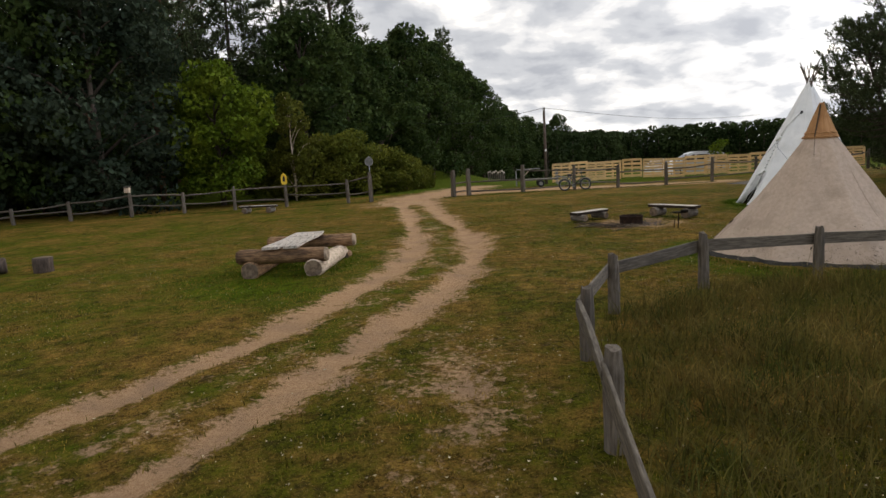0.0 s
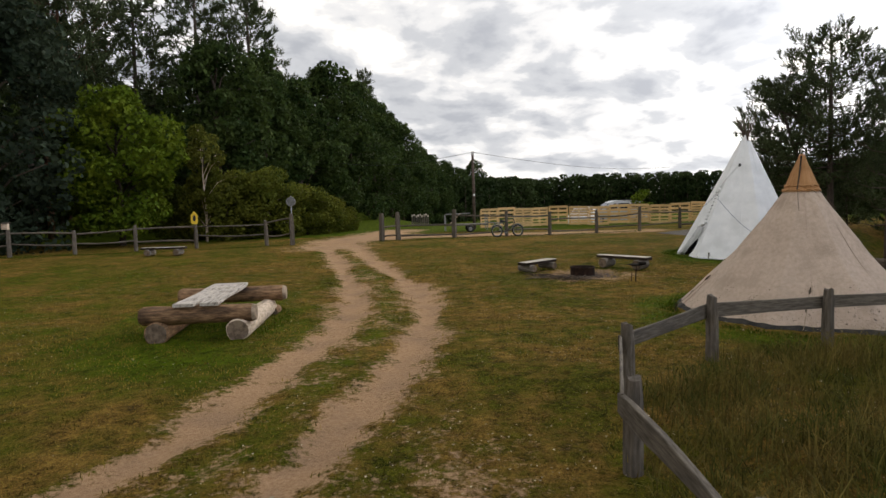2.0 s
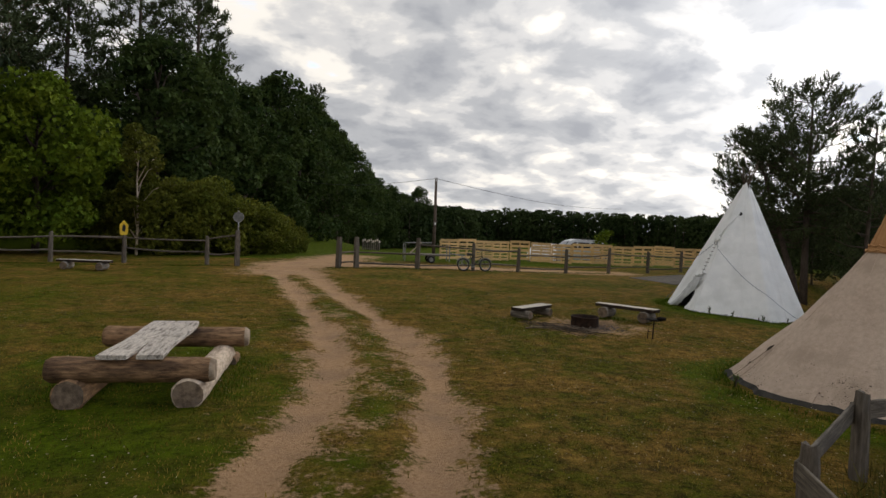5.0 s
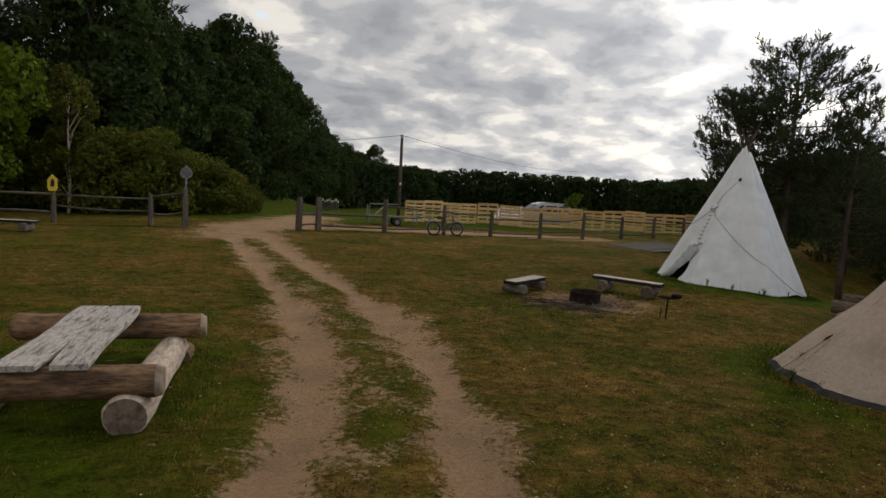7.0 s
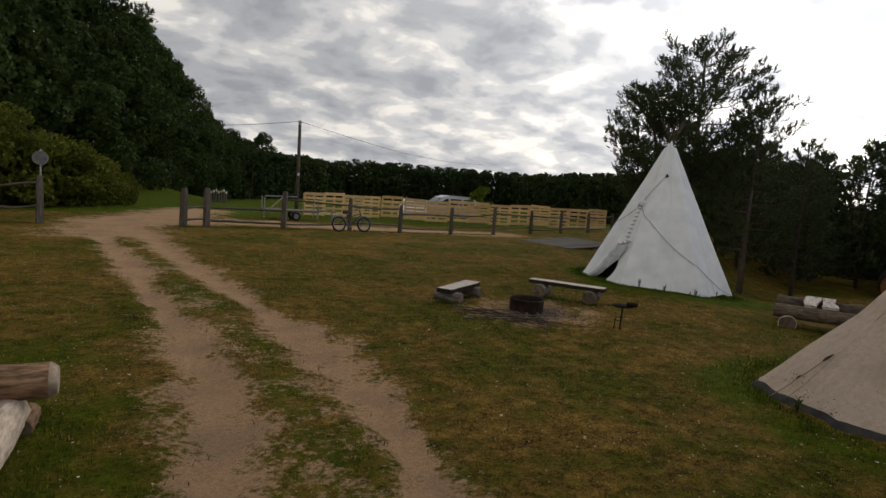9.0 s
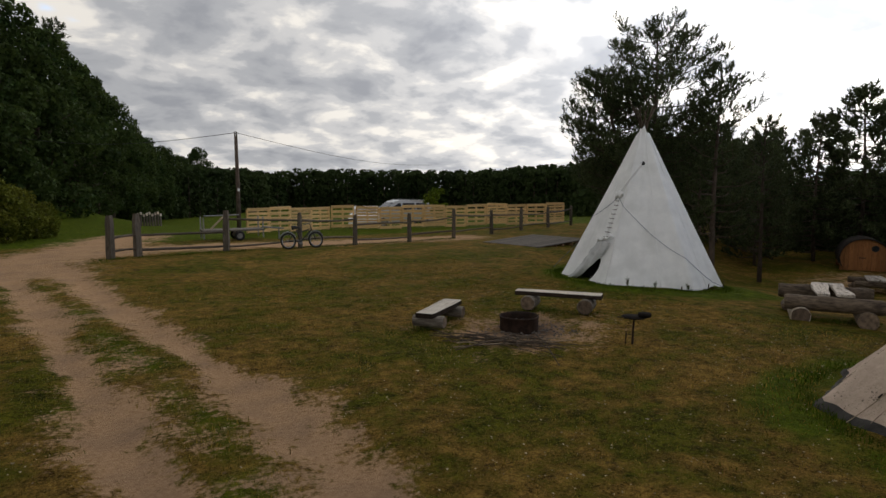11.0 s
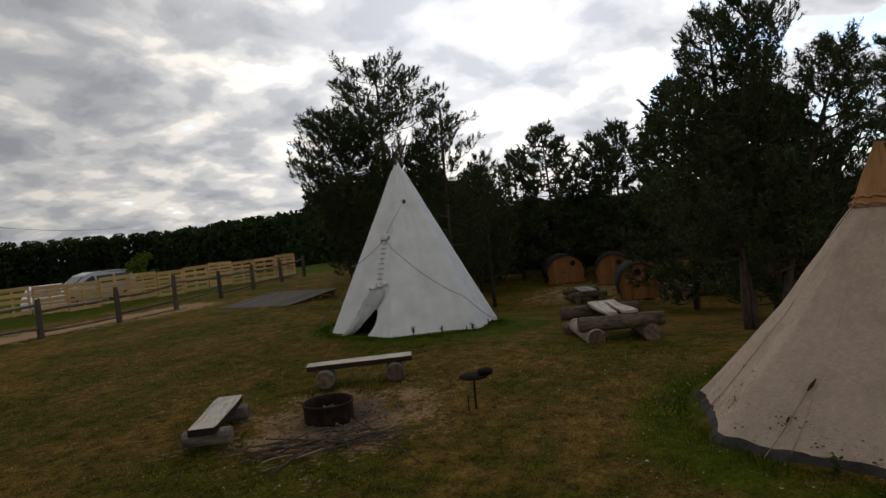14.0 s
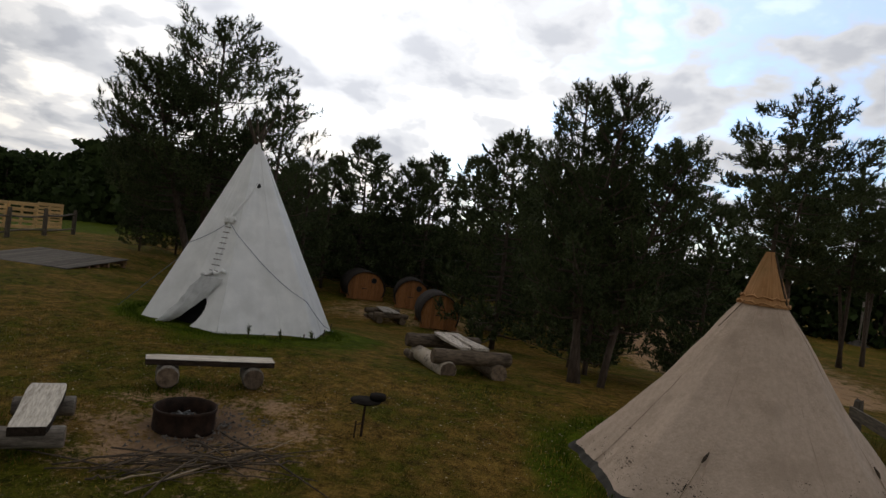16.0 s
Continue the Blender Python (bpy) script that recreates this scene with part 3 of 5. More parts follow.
# longer grass round the feet of tents, logs and posts
fx, fy = [], []
for cx, cy, r, k in ((11.75, 20.1, 2.0, 3800), (6.93, 11.27, 2.0, 3000)):
    a = rg.uniform(0, 2 * np.pi, k)
    rr = r + np.abs(rg.normal(0.02, 0.16, k))
    fx.append(cx + rr * np.cos(a)), fy.append(cy + rr * np.sin(a))
for (x0, y0), (x1, y1) in (((-4.1, 11.9), (-4.1, 13.9)), ((-2.2, 11.8), (-2.0, 13.8)), ((-4, 12.8), (-2.2, 12.8)), ((0.3, 30.4), (14, 31.6)), ((-15, 29), (-3.5, 30.4)), ((10.3, 15.2), (11.5, 14.6)), ((3.8, 18), (5.1, 18.9)), ((6.2, 18.4), (7.3, 17.3))):
    k = int(260 * math.hypot(x1 - x0, y1 - y0))
    s = rg.uniform(0, 1, k)
    fx.append(x0 + (x1 - x0) * s + rg.normal(0, 0.16, k)), fy.append(y0 + (y1 - y0) * s + rg.normal(0, 0.16, k))
fx, fy = np.concatenate(fx), np.concatenate(fy)
blades("edge_grass", fx, fy, rg.uniform(0.02, 0.075, len(fx)), 0.012, FRESH, "longer green grass round tents, logs and posts", 0.8)

n = 15000
lx, ly = rg.uniform(-8, 9, n), 2 + 22 * rg.uniform(0, 1, n) ** 1.2
spot = (np.sin(lx * 0.9 + 2 * np.sin(ly * 0.6)) * np.sin(ly * 0.8 + lx * 0.4) + rg.normal(0, 0.45, n) - 0.9 * (dirt_at(lx, ly) > 0.55)) > 0.05
lx, ly = lx[spot], ly[spot]
n = len(lx)
lz = ground_z(lx, ly) + 0.032 - 0.05 * smooth01(0.45, 0.9, dirt_at(lx, ly))
la, lr = rg.uniform(0, 6.28, n), rg.uniform(0.005, 0.015, n) * (1 + 0.5 * (rg.uniform(0, 1, n) > 0.93))
lv = np.stack([np.stack([lx + lr * np.cos(la + k * 1.57) * (1 if k % 2 else 0.5), ly + lr * np.sin(la + k * 1.57), lz + 0.006 * (k % 2)], -1) for k in range(4)], 1).reshape(-1, 3)
tagged(lay("fallen_leaves", lv.tolist(), (np.arange(n)[:, None] * 4 + np.arange(4)).tolist(), FALLEN), "scattered pale fallen leaves and chips on the meadow", "leaves", kind="stuff")


# ---- tents ----
def white_tipi():
    c, top, r0 = Vector((11.75, 20.1)), Vector((12.1, 20.35, 3.92)), 1.89
    z0 = float(ground_z(c.x, c.y)) - 0.02
    root = thing("tipi", pose(c.x, c.y, z0), "white canvas tipi with laced front and open door flap, crossed poles", "tent")
    h = top.z - z0
    tip = Vector((top.x - c.x, top.y - c.y, h))
    poles = 9
    phase = 0.61
    folds_at = [17, 57, 97, 137, 197, 257, 297, 337, 377]

    def skin(a, s, off=0.0):
        # the cover is stretched flat from pole to pole
        d = (math.degrees(a) - 17) % 360 + 17
        e = max(q for q in folds_at if q <= d + 1e-6)
        w = folds_at[folds_at.index(e) + 1] - e
        k = (d - e) / w
        sag = math.cos(radians(w / 2)) / math.cos(radians(w * (k - 0.5))) * 1.03
        sag -= 0.02 * math.sin(math.pi * k) * (1 - s)
        r = (r0 * 1.03 * (1 - s) + 0.085 * s) * sag + off
        hem = 0.03 * math.sin(a * 9 + 1) + 0.02 * math.sin(a * 23)
        return Vector((tip.x * s + r * math.cos(a), tip.y * s + r * math.sin(a), h * s + (hem if s == 0 else 0)))

    door = radians(181)
    angles = [radians(v) for v in list(np.linspace(0, 150, 90, endpoint=False)) + list(np.linspace(150, 190, 64, endpoint=False)) + list(np.linspace(190, 360, 104, endpoint=False))]
    levels = list(np.linspace(0, 0.22, 44, endpoint=False)) + list(np.linspace(0.22, 0.985, 34))
    seg, rows = len(angles), len(levels) - 1

    def in_door(a, s):
        """A slanting lens-shaped gap low down beside the front seam."""
        u, w = math.degrees(a) - 168, s * h - 0.36
        along, across = (u / 12.0 + w / 0.36) / 2, (u / 12.0 - w / 0.36) / 2
        return (along / 0.95) ** 2 + ((across - 0.2) / 0.48) ** 2 < 1

    verts, faces = [], []
    for s in levels:
        for j, a in enumerate(angles):
            p = skin(a, s)
            out_way = (p - tip * s).normalized()
            p += out_way * (0.01 * noise.noise(Vector((p.x * 2.2, p.y * 2.2, p.z * 1.2))) + 0.012 * noise.noise(Vector((math.cos(a) * 14, math.sin(a) * 14, p.z * 0.7))) * (1.4 - s)
                            + 0.03 * noise.noise(Vector((math.cos(a) * 11 + 5, math.sin(a) * 11, p.z * 0.4))) * max(0.0, 1 - s / 0.3))
            if s == levels[-1]:
                p.z += 0.1 * math.sin(a * 2 + 0.6) + 0.05 * math.sin(a * 5)
            verts.append(p)
    for i in range(rows):
        for j in range(seg):
            nxt = angles[j + 1] if j + 1 < seg else 2 * math.pi
            if not in_door((angles[j] + nxt) / 2, (levels[i] + levels[i + 1]) / 2):
                faces.append((i * seg + j, i * seg + (j + 1) % seg, (i + 1) * seg + (j + 1) % seg, (i + 1) * seg + j))
    lay("canvas", verts, faces, WHITE_CLOTH, root, "white canvas cover", True)
    # near-black sheet added behind the gap, standing in for the shade inside
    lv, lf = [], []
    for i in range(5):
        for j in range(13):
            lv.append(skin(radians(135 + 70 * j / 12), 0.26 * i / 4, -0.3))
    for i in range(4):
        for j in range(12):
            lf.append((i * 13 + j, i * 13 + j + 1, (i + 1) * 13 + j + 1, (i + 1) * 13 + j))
    lay("inner_lining", lv, lf, INSIDE_SHADE, root, "near-black sheet added behind the door for the shade inside")
    # flap hanging slantwise from the foot of the lacing
    fv, ff = [], []
    for i in range(13):
        q = i / 12
        zc = 0.1 + 0.95 * q
        left, right = 151 + 19 * q, 157 + 36 * q ** 0.75
        for j in range(11):
            u = j / 10
            a = radians(left + (right - left) * u)
            fv.append(skin(a, zc / h, 0.06 + 0.14 * math.sin(math.pi * u) * (1 - 0.5 * q) + 0.035 * math.sin(j * 1.7 + i * 0.9) * (0.4 + q) + 0.012 * math.sin(i * 2.3)))
    for i in range(12):
        for j in range(10):
            ff.append((i * 11 + j, i * 11 + j + 1, (i + 1) * 11 + j + 1, (i + 1) * 11 + j))
    flap = lay("door_flap", fv, ff, SHADED_FLAP, root, "creased canvas door flap folded aside", True)
    fold = [skin(radians(170 + 23 * k / 8), 0.272 + 0.008 * math.sin(k * 2) + 0.004 * k, 0.06 + 0.02 * (k % 2)) for k in range(9)]
    v, f = tube(fold, [0.03 + 0.012 * (k % 2) for k in range(9)], 7, 0.2, 4)
    lay("fold", v, f, WHITE_CLOTH, flap, smooth=True)
    # front seam, lacing pins and the gathered knot
    seam = [skin(door - radians(1), s, 0.012) for s in np.linspace(0.27, 0.6, 12)]
    v, f = tube(seam, [0.022] * 12, 6)
    lay("front_seam", v, f, WHITE_CLOTH, root, smooth=True)
    for k in range(9):
        s = 0.3 + 0.028 * k
        a = skin(door - radians(5.0), s, 0.02)
        b = skin(door + radians(4.0), s, 0.02)
        v, f = tube([a, a.lerp(b, 0.5) + Vector((-0.02, 0, 0)), b], [0.008] * 3, 5)
        lay("lacing_pin", v, f, TWIG, root)
    knot = [skin(door + radians(9 - 18 * k / 8), 0.56 + 0.018 * math.sin(k * 1.9), 0.04) for k in range(9)]
    v, f = tube(knot, [0.035, 0.045, 0.05, 0.055, 0.06, 0.055, 0.05, 0.04, 0.03], 7, 0.25, 5)
    lay("gathered_cloth", v, f, WHITE_CLOTH, root, smooth=True)
    # smoke flap edge and eyelet
    edge = [skin(door + radians(2 + 36 * (k / 8) ** 1.2), 0.58 + 0.2 * k / 8, 0.03) for k in range(9)]
    v, f = tube(edge, [0.03, 0.035, 0.03, 0.026, 0.022, 0.02, 0.018, 0.016, 0.014], 6, 0.2, 6)
    lay("smoke_flap_edge", v, f, WHITE_CLOTH, root, smooth=True)
    eye = skin(radians(220), 0.765, 0.02)
    out_dir = Vector((eye.x - tip.x * 0.765, eye.y - tip.y * 0.765, 0.12)).normalized()
    v, f = tube([eye - out_dir * 0.01, eye + out_dir * 0.012], [0.055, 0.05], 12)
    lay("eyelet", v, f, BLACKP, root, "black eyelet in the smoke flap")
    # rope round the cover, down to pegs
    rope = [skin(door - radians(2), 0.555, 0.03)] + [skin(door + radians(k), 0.555 - 0.5 * (k / 100) ** 1.1, 0.032) for k in range(8, 105, 4)] + [skin(door + radians(112), 0.0, 0.1)]
    v, f = tube(rope, [0.006] * len(rope), 6)
    lay("rope", v, f, ROPE, root, "dark guy rope across the canvas", True)
    rope = [skin(door - radians(2), 0.555, 0.03)] + [skin(door - radians(k), 0.55 - 0.22 * k / 70, 0.03) for k in range(8, 75, 4)] + [Vector((-0.9, 2.35, 0.03))]
    v, f = tube(rope, [0.006] * len(rope), 6)
    lay("rope", v, f, ROPE, root, "dark guy rope across the canvas", True)
    for k in range(poles):
        a = phase + 2 * math.pi * k / poles
        if abs(math.degrees(a) - 170) < 24:
            continue
        pts = [skin(a + 0.02, s, 0.004) for s in np.linspace(0.01, 0.97, 14)]
        v, f = tube(pts, [0.009] * 14, 5)
        lay("seam", v, f, WHITE_CLOTH, root, smooth=True)
    # poles crossing above the cover
    for k in range(poles):
        a = phase + 2 * math.pi * k / poles
        foot = skin(a, 0.0, -0.08)
        d = (tip - foot).normalized()
        end = tip + d * (0.55 + 0.22 * ((k * 7) % 5) / 4)
        tw = Vector((math.cos(a + 1.9), math.sin(a + 1.9), 0)) * 0.07
        v, f = tube([foot, tip * 0.92 + foot * 0.08 + tw * 0.5, tip + tw, end + tw * 1.3], [0.03, 0.024, 0.02, 0.014], 7)
        lay("tent_pole", v, f, TWIG, root, smooth=True)
    # hem pegs
    for k in range(14):
        a = 0.3 + 2 * math.pi * k / 14
        p = skin(a, 0, 0.05)
        v, f = tube([(p.x, p.y, -0.05), (p.x * 1.01, p.y * 1.01, 0.12)], [0.012, 0.014], 6)
        lay("peg", v, f, TWIG, root)
    # disc added on the floor inside, near-black for the shade seen through the door
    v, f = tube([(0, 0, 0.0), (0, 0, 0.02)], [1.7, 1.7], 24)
    lay("ground_sheet", v, f, INSIDE_SHADE, root)
    return root


def beige_tent():
    cx, cy, top, r0 = 6.93, 11.27, 2.8, 1.95
    z0 = float(ground_z(cx, cy)) - 0.04
    root = thing("bell_tent", pose(cx, cy, z0), "mud-splashed beige canvas tent with ochre cap and grey skirt", "tent")
    h = top - z0
    sides, first = 8, radians(130)
    cap_z = 2.2 - z0

    def skin(a, s, off=0.0):
        """s: 0 at the hem, 1 at the apex; slightly concave, flat between the ribs."""
        z = s * h
        u = (a - first) / (2 * math.pi) * sides
        k = u - math.floor(u)
        flat_r = math.cos(math.pi / sides) / math.cos(math.pi / sides * (2 * k - 1))
        flat_r = 1 + (flat_r - 1) * (1 - 0.6 * s)
        r = float(np.interp(s, [-0.05, 0.0, 0.06, 0.4, 0.785, 1.0], [2.04, 1.98, 1.81, 0.985, 0.245, 0.015])) * flat_r
        turn = (math.degrees(a) - 140 + 180) % 360 - 180
        near_turn = (math.degrees(a) - 222 + 180) % 360 - 180
        r += (0.16 * math.exp(-(turn / 20) ** 2) - 0.17 * math.exp(-(near_turn / 36) ** 2)) * max(0.0, 1 - s / 0.6)   # the pegs pull the hem out unevenly
        return Vector(((r + off) * math.cos(a), (r + off) * math.sin(a), z))

    seg, rows = 256, 40
    lo = 0.035

    def crease(a, s):
        """Slanting pulls from the pegs, and loose folds running up to the cap."""
        u = (a - first) / (2 * math.pi) * sides * 2
        k = abs(u - round(u))
        pull = 0.016 * math.exp(-(((k - 0.09 - s * 0.9) / 0.045) ** 2)) + 0.012 * math.exp(-(((k - 0.03 - s * 1.7) / 0.04) ** 2))
        folds = 0.007 * noise.noise(Vector((math.cos(a) * 9, math.sin(a) * 9, s * 1.5 + 4))) + 0.006 * noise.noise(Vector((math.cos(a) * 7 + s * 9, math.sin(a) * 7 - s * 6, 2)))
        return pull * max(0.0, 1 - s / 0.33) + folds * (0.4 + s)

    def patch(name, s0, s1, n, mat, off, label, flare=0.0):
        v, f = [], []
        for i in range(n + 1):
            s = s0 + (s1 - s0) * i / n
            for j in range(seg):
                a = 2 * math.pi * j / seg
                p = skin(a, s, off + flare * (1 - i / n) + 0.02 * noise.noise(Vector((math.cos(a) * 3, math.sin(a) * 3, s * 7))) + 0.03 * noise.noise(Vector((math.cos(a) * 12, math.sin(a) * 12, s * 2))) * max(0.0, 1 - s / 0.35) + crease(a, s))
                if flare:
                    p.z += 0.009 * math.sin(a * 17 + 2 * math.sin(a * 5)) + 0.02 * noise.noise(Vector((math.cos(a) * 8, math.sin(a) * 8, i))) - 0.01 * (1 - i / n)
                v.append(p)
        for i in range(n):
            for j in range(seg):
                f.append((i * seg + j, i * seg + (j + 1) % seg, (i + 1) * seg + (j + 1) % seg, (i + 1) * seg + j))
        return lay(name, v, f, mat, root, label, True)

    patch("canvas", lo, cap_z / h + 0.02, rows, BEIGE_CLOTH, 0.0, "beige canvas wall with mud splashes")
    patch("skirt", -0.008, lo + 0.004, 4, SKIRT_CLOTH, 0.01, "grey muddy ground skirt", 0.035)
    cap = patch("cap", cap_z / h - 0.01, 1.0, 8, CAP_CLOTH, 0.02, "ochre canvas cap with gathered hem")
    for d, s0 in ((0, 0.0), (0.02, 0.6)):
        hem = [skin(2 * math.pi * k / 32, cap_z / h + d * 1.3 + 0.006 * math.sin(k * 2.3), 0.035) for k in range(33)]
        v, f = tube(hem, [0.01 + 0.004 * math.sin(k * 1.7 + s0) for k in range(33)], 6, 0.1, 3, False)
        lay("gathered_hem", v, f, CAP_CLOTH, cap, smooth=True)
    fold = [skin(radians(206) + 0.3 * s, s, 0.03) for s in np.linspace(cap_z / h, 0.99, 6)]
    v, f = tube(fold, [0.013] * 6, 5)
    lay("seam", v, f, TWIG, cap)
    # stitched seams down the panels
    for k in range(sides):
        a = first + radians(20) + 2 * math.pi * k / sides
        ss = np.linspace(lo, cap_z / h, 14)
        v, f = tube([skin(a, q, crease(a, q) - 0.001) for q in ss], [0.004] * 14, 6)
        lay("seam", v, f, BEIGE_CLOTH, root, smooth=True)
    # peg lines down the cloth with their toggles, and short lines under the cap
    for deg in (58, 149, 238, 327):
        a = radians(deg)
        v, f = tube([skin(a - 0.07 + 0.35 * (q - 0.03), q, 0.03) for q in np.linspace(0.01, 0.2, 6)], [0.0045] * 6, 5)
        lay("guy_line", v, f, PALE_TWIG, root)
        v, f = tube([skin(a - 0.01, 0.2, 0.035), skin(a, 0.215, 0.04), skin(a + 0.012, 0.235, 0.035)], [0.007, 0.018, 0.006], 7)
        lay("toggle", v, f, TWIG, root)
        v, f = tube([skin(a - 0.05, 0.11, 0.035), skin(a - 0.046, 0.125, 0.035)], [0.008, 0.008], 6)
        lay("toggle", v, f, SOOT, root)
    for deg, turn in ((112, -0.1), (222, 0.12), (300, 0.1)):
        a = radians(deg)
        v, f = tube([skin(a + turn * (cap_z / h - q) / 0.12, q, 0.025 + 0.25 * (cap_z / h - q)) for q in np.linspace(cap_z / h - 0.12, cap_z / h + 0.005, 6)], [0.004] * 6, 5)
        lay("guy_line", v, f, TWIG, root)
    # mud splashes near the hem
    rng = random.Random(8)
    v, f = [], []
    spots = []
    for _ in range(170):
        ca, cs, spread = rng.uniform(0, 2 * math.pi), lo + 0.02 + abs(rng.gauss(0, 0.075)), rng.uniform(0.01, 0.07)
        spots += [(ca + rng.gauss(0, spread), max(lo + 0.01, cs + rng.gauss(0, spread * 0.4))) for _ in range(rng.randint(4, 24))]
    for a, s in spots:
        w = rng.uniform(0.002, 0.0075) * (1 + (rng.random() < 0.1) * 1.8)
        p = skin(a, s, 0.022 + crease(a, s))
        t = Vector((-math.sin(a), math.cos(a), 0))
        up_dir = (skin(a, s + 0.03, 0.022 + crease(a, s)) - p).normalized()
        base = len(v)
        m = rng.randint(5, 7)
        for q in range(m):
            ang, rr = 2 * math.pi * q / m, w * rng.uniform(0.5, 1.2)
            v.append(p + t * rr * math.cos(ang) + up_dir * rr * 0.55 * math.sin(ang))
        f.append(tuple(range(base, base + m)))
    tagged(lay("dried_mud", v, f, GRIME, root, "dried mud splashes"), kind="stuff")
    v, f = tube([(0, 0, -0.05), (0, 0, h - 0.05)], [0.035, 0.03], 8)
    lay("centre_pole", v, f, TWIG, root)
    return root


white_tipi()
beige_tent()


# ---- log tables and benches ----
def log_table(m, label, length=1.78, span=2.05, cross=0.185, beam=0.15, birch=False, seed=1, planks=2, shift=0.0, old=False, over=0.3, board=0.315, far_end=0.0):
    root = thing("log_table", m, label, "table", "log tables")
    mats = (BIRCH if birch else OLD_LOG if old else PALE_LOG, OLD_LOG if old else BARE)
    for k, sx in enumerate((-1, 1)):
        x = sx * (length / 2 - 0.25)
        log("cross_log", (x - 0.02 * sx, -span / 2 - 0.16, cross), (x + 0.04 * sx, span / 2 + 0.1, cross - 0.01), cross, cross * 0.86, mats[0] if (sx == 1) != birch else mats[1], root, seed=seed + k)
        log("foot", (x + 0.16 * sx, span / 2 - 0.1, 0.08), (x + 0.17 * sx, span / 2 + 0.32, 0.08), 0.085, 0.08, mats[1], root, seed=seed + 4 + k)
    sink = 0.075
    top = cross * 2 + beam * 2 - sink
    for k, y in enumerate((-span / 2, span / 2)):
        log("beam", (-length / 2 - 0.06 * k, y, cross * 2 + beam - sink - 0.01 * k), (length / 2 + far_end * k, y + 0.03, cross * 2 + beam - sink - 0.01), beam, beam * 0.95, mats[1], root, "weathered peeled beam", seed=seed + 10 + k, chamfer=0.06, cut=None if old else CUT)
    for k in range(planks):
        px = shift + (k - (planks - 1) / 2) * (board + 0.035)
        plank("plank", span + over, board, 0.05, PLANK, root, pose(px, 0, top + 0.02 + 0.004 * k, 0, 0, 90 + (1.5 if k else -1)), "grey weathered plank with dark stains", 0.026, seed + 20 + k)
    return root


log_table(at(-3.06, 12.86, -3, -0.04), "low log table of peeled beams with two grey weathered planks", far_end=0.15)
log_table(at(11.1, 15.2, -61), "log table with a birch cross log and two short pale planks", 1.54, 1.45, 0.17, 0.14, True, 31, 2, old=True, over=0.04, board=0.26)


def log_bench(m, label, length=1.55, width=0.34, height=0.44, radius=0.15, seed=1, mat=BENCH):
    root = thing("log_bench", m, label, "bench", "log benches")
    plank("seat", length, width, 0.08, mat, root, pose(0, 0, height - 0.04), "split-log seat, pale sawn top over dark bark", 0.012, seed, under=UNDER)
    for k, x in enumerate((-length * 0.33, length * 0.33)):
        r = radius
        log("log_foot", (x, -width * 0.85, height - 0.07 - r), (x + 0.01, width * 0.85, height - 0.07 - r), r, r * 0.95, GREY_LOG, root, "grey log rest", seed=seed + 3 + k)
    return root


log_bench(at(4.42, 18.33, 35), "pale plank bench on two short logs beside the hearth", 1.36, 0.32, 0.31, 0.1, seed=3)
log_bench(at(6.78, 17.92, -55.4), "pale plank bench on two round logs facing the hearth", 1.58, 0.28, 0.38, 0.14, seed=9)
log_bench(at(-8.1, 27.5, -10), "low grey plank bench standing near the far rail fence", 1.75, 0.3, 0.34, 0.13, seed=14, mat=PLANK)
lying = thing("log_round", at(-10.35, 14.15, 40), "short sawn log lying on its side with a pale end", "log", "log seats")
log("trunk_piece", (-0.19, 0, 0.19), (0.19, 0, 0.19), 0.2, 0.19, BARK, lying, seed=5)
for x, y, r, hgt in ((-9.3, 14.2, 0.21, 0.34),):
    stump = thing("tree_stump", at(x, y), "short sawn log standing on end as a seat", "stump", "log seats")
    v, f = tube([(0, 0, -0.05), (0, 0, 0.03), (0.0, 0, hgt * 0.5), (0.01, 0, hgt - 0.015), (0.01, 0, hgt)], [r * 1.04, r * 1.03, r, r * 0.98, r * 0.94], 18, 0.05, 7)
    lay("trunk_piece", v, f, [BARK, END], stump, "", True, [0] * (len(f) - 1) + [1])


# ---- hearth ----
def fire_ring():
    root = thing("fire_ring", at(5.39, 17.4, 0, -0.06), "rusty steel fire ring on bare sandy ground", "fire pit")
    seg, hgt, r = 40, 0.26, 0.315
    v = []
    for rr, z in ((r, 0), (r + 0.004, 0.05), (r, 0.22), (r + 0.012, 0.23), (r + 0.012, hgt), (r - 0.004, hgt), (r - 0.012, 0.22), (r - 0.012, 0.0)):
        for j in range(seg):
            a = 2 * math.pi * j / seg
            d = 0.006 * math.sin(3 * a) + 0.004 * math.sin(7 * a)
            v.append(((rr + d) * math.cos(a), (rr + d) * math.sin(a), z))
    f = [(i * seg + j, i * seg + (j + 1) % seg, ((i + 1) % 8) * seg + (j + 1) % seg, ((i + 1) % 8) * seg + j) for i in range(8) for j in range(seg)]
    lay("ring", v, f, RUST, root, "rusty rolled steel band", True)
    bm = bmesh.new()
    bmesh.ops.create_cone(bm, cap_ends=True, segments=24, radius1=r - 0.014, radius2=0.12, depth=0.08)
    for q in bm.verts:
        q.co.z += 0.08 + 0.015 * noise.noise(q.co * 9)
    part("ash", bm, ASH, root, "grey ash")
    for k in range(5):
        a = k * 1.3
        log("charred_wood", (0.2 * math.cos(a), 0.2 * math.sin(a), 0.11), (-0.1 * math.cos(a + 0.6), -0.1 * math.sin(a + 0.6), 0.17), 0.025, 0.02, BLACKP, root, seg=8, seed=k)


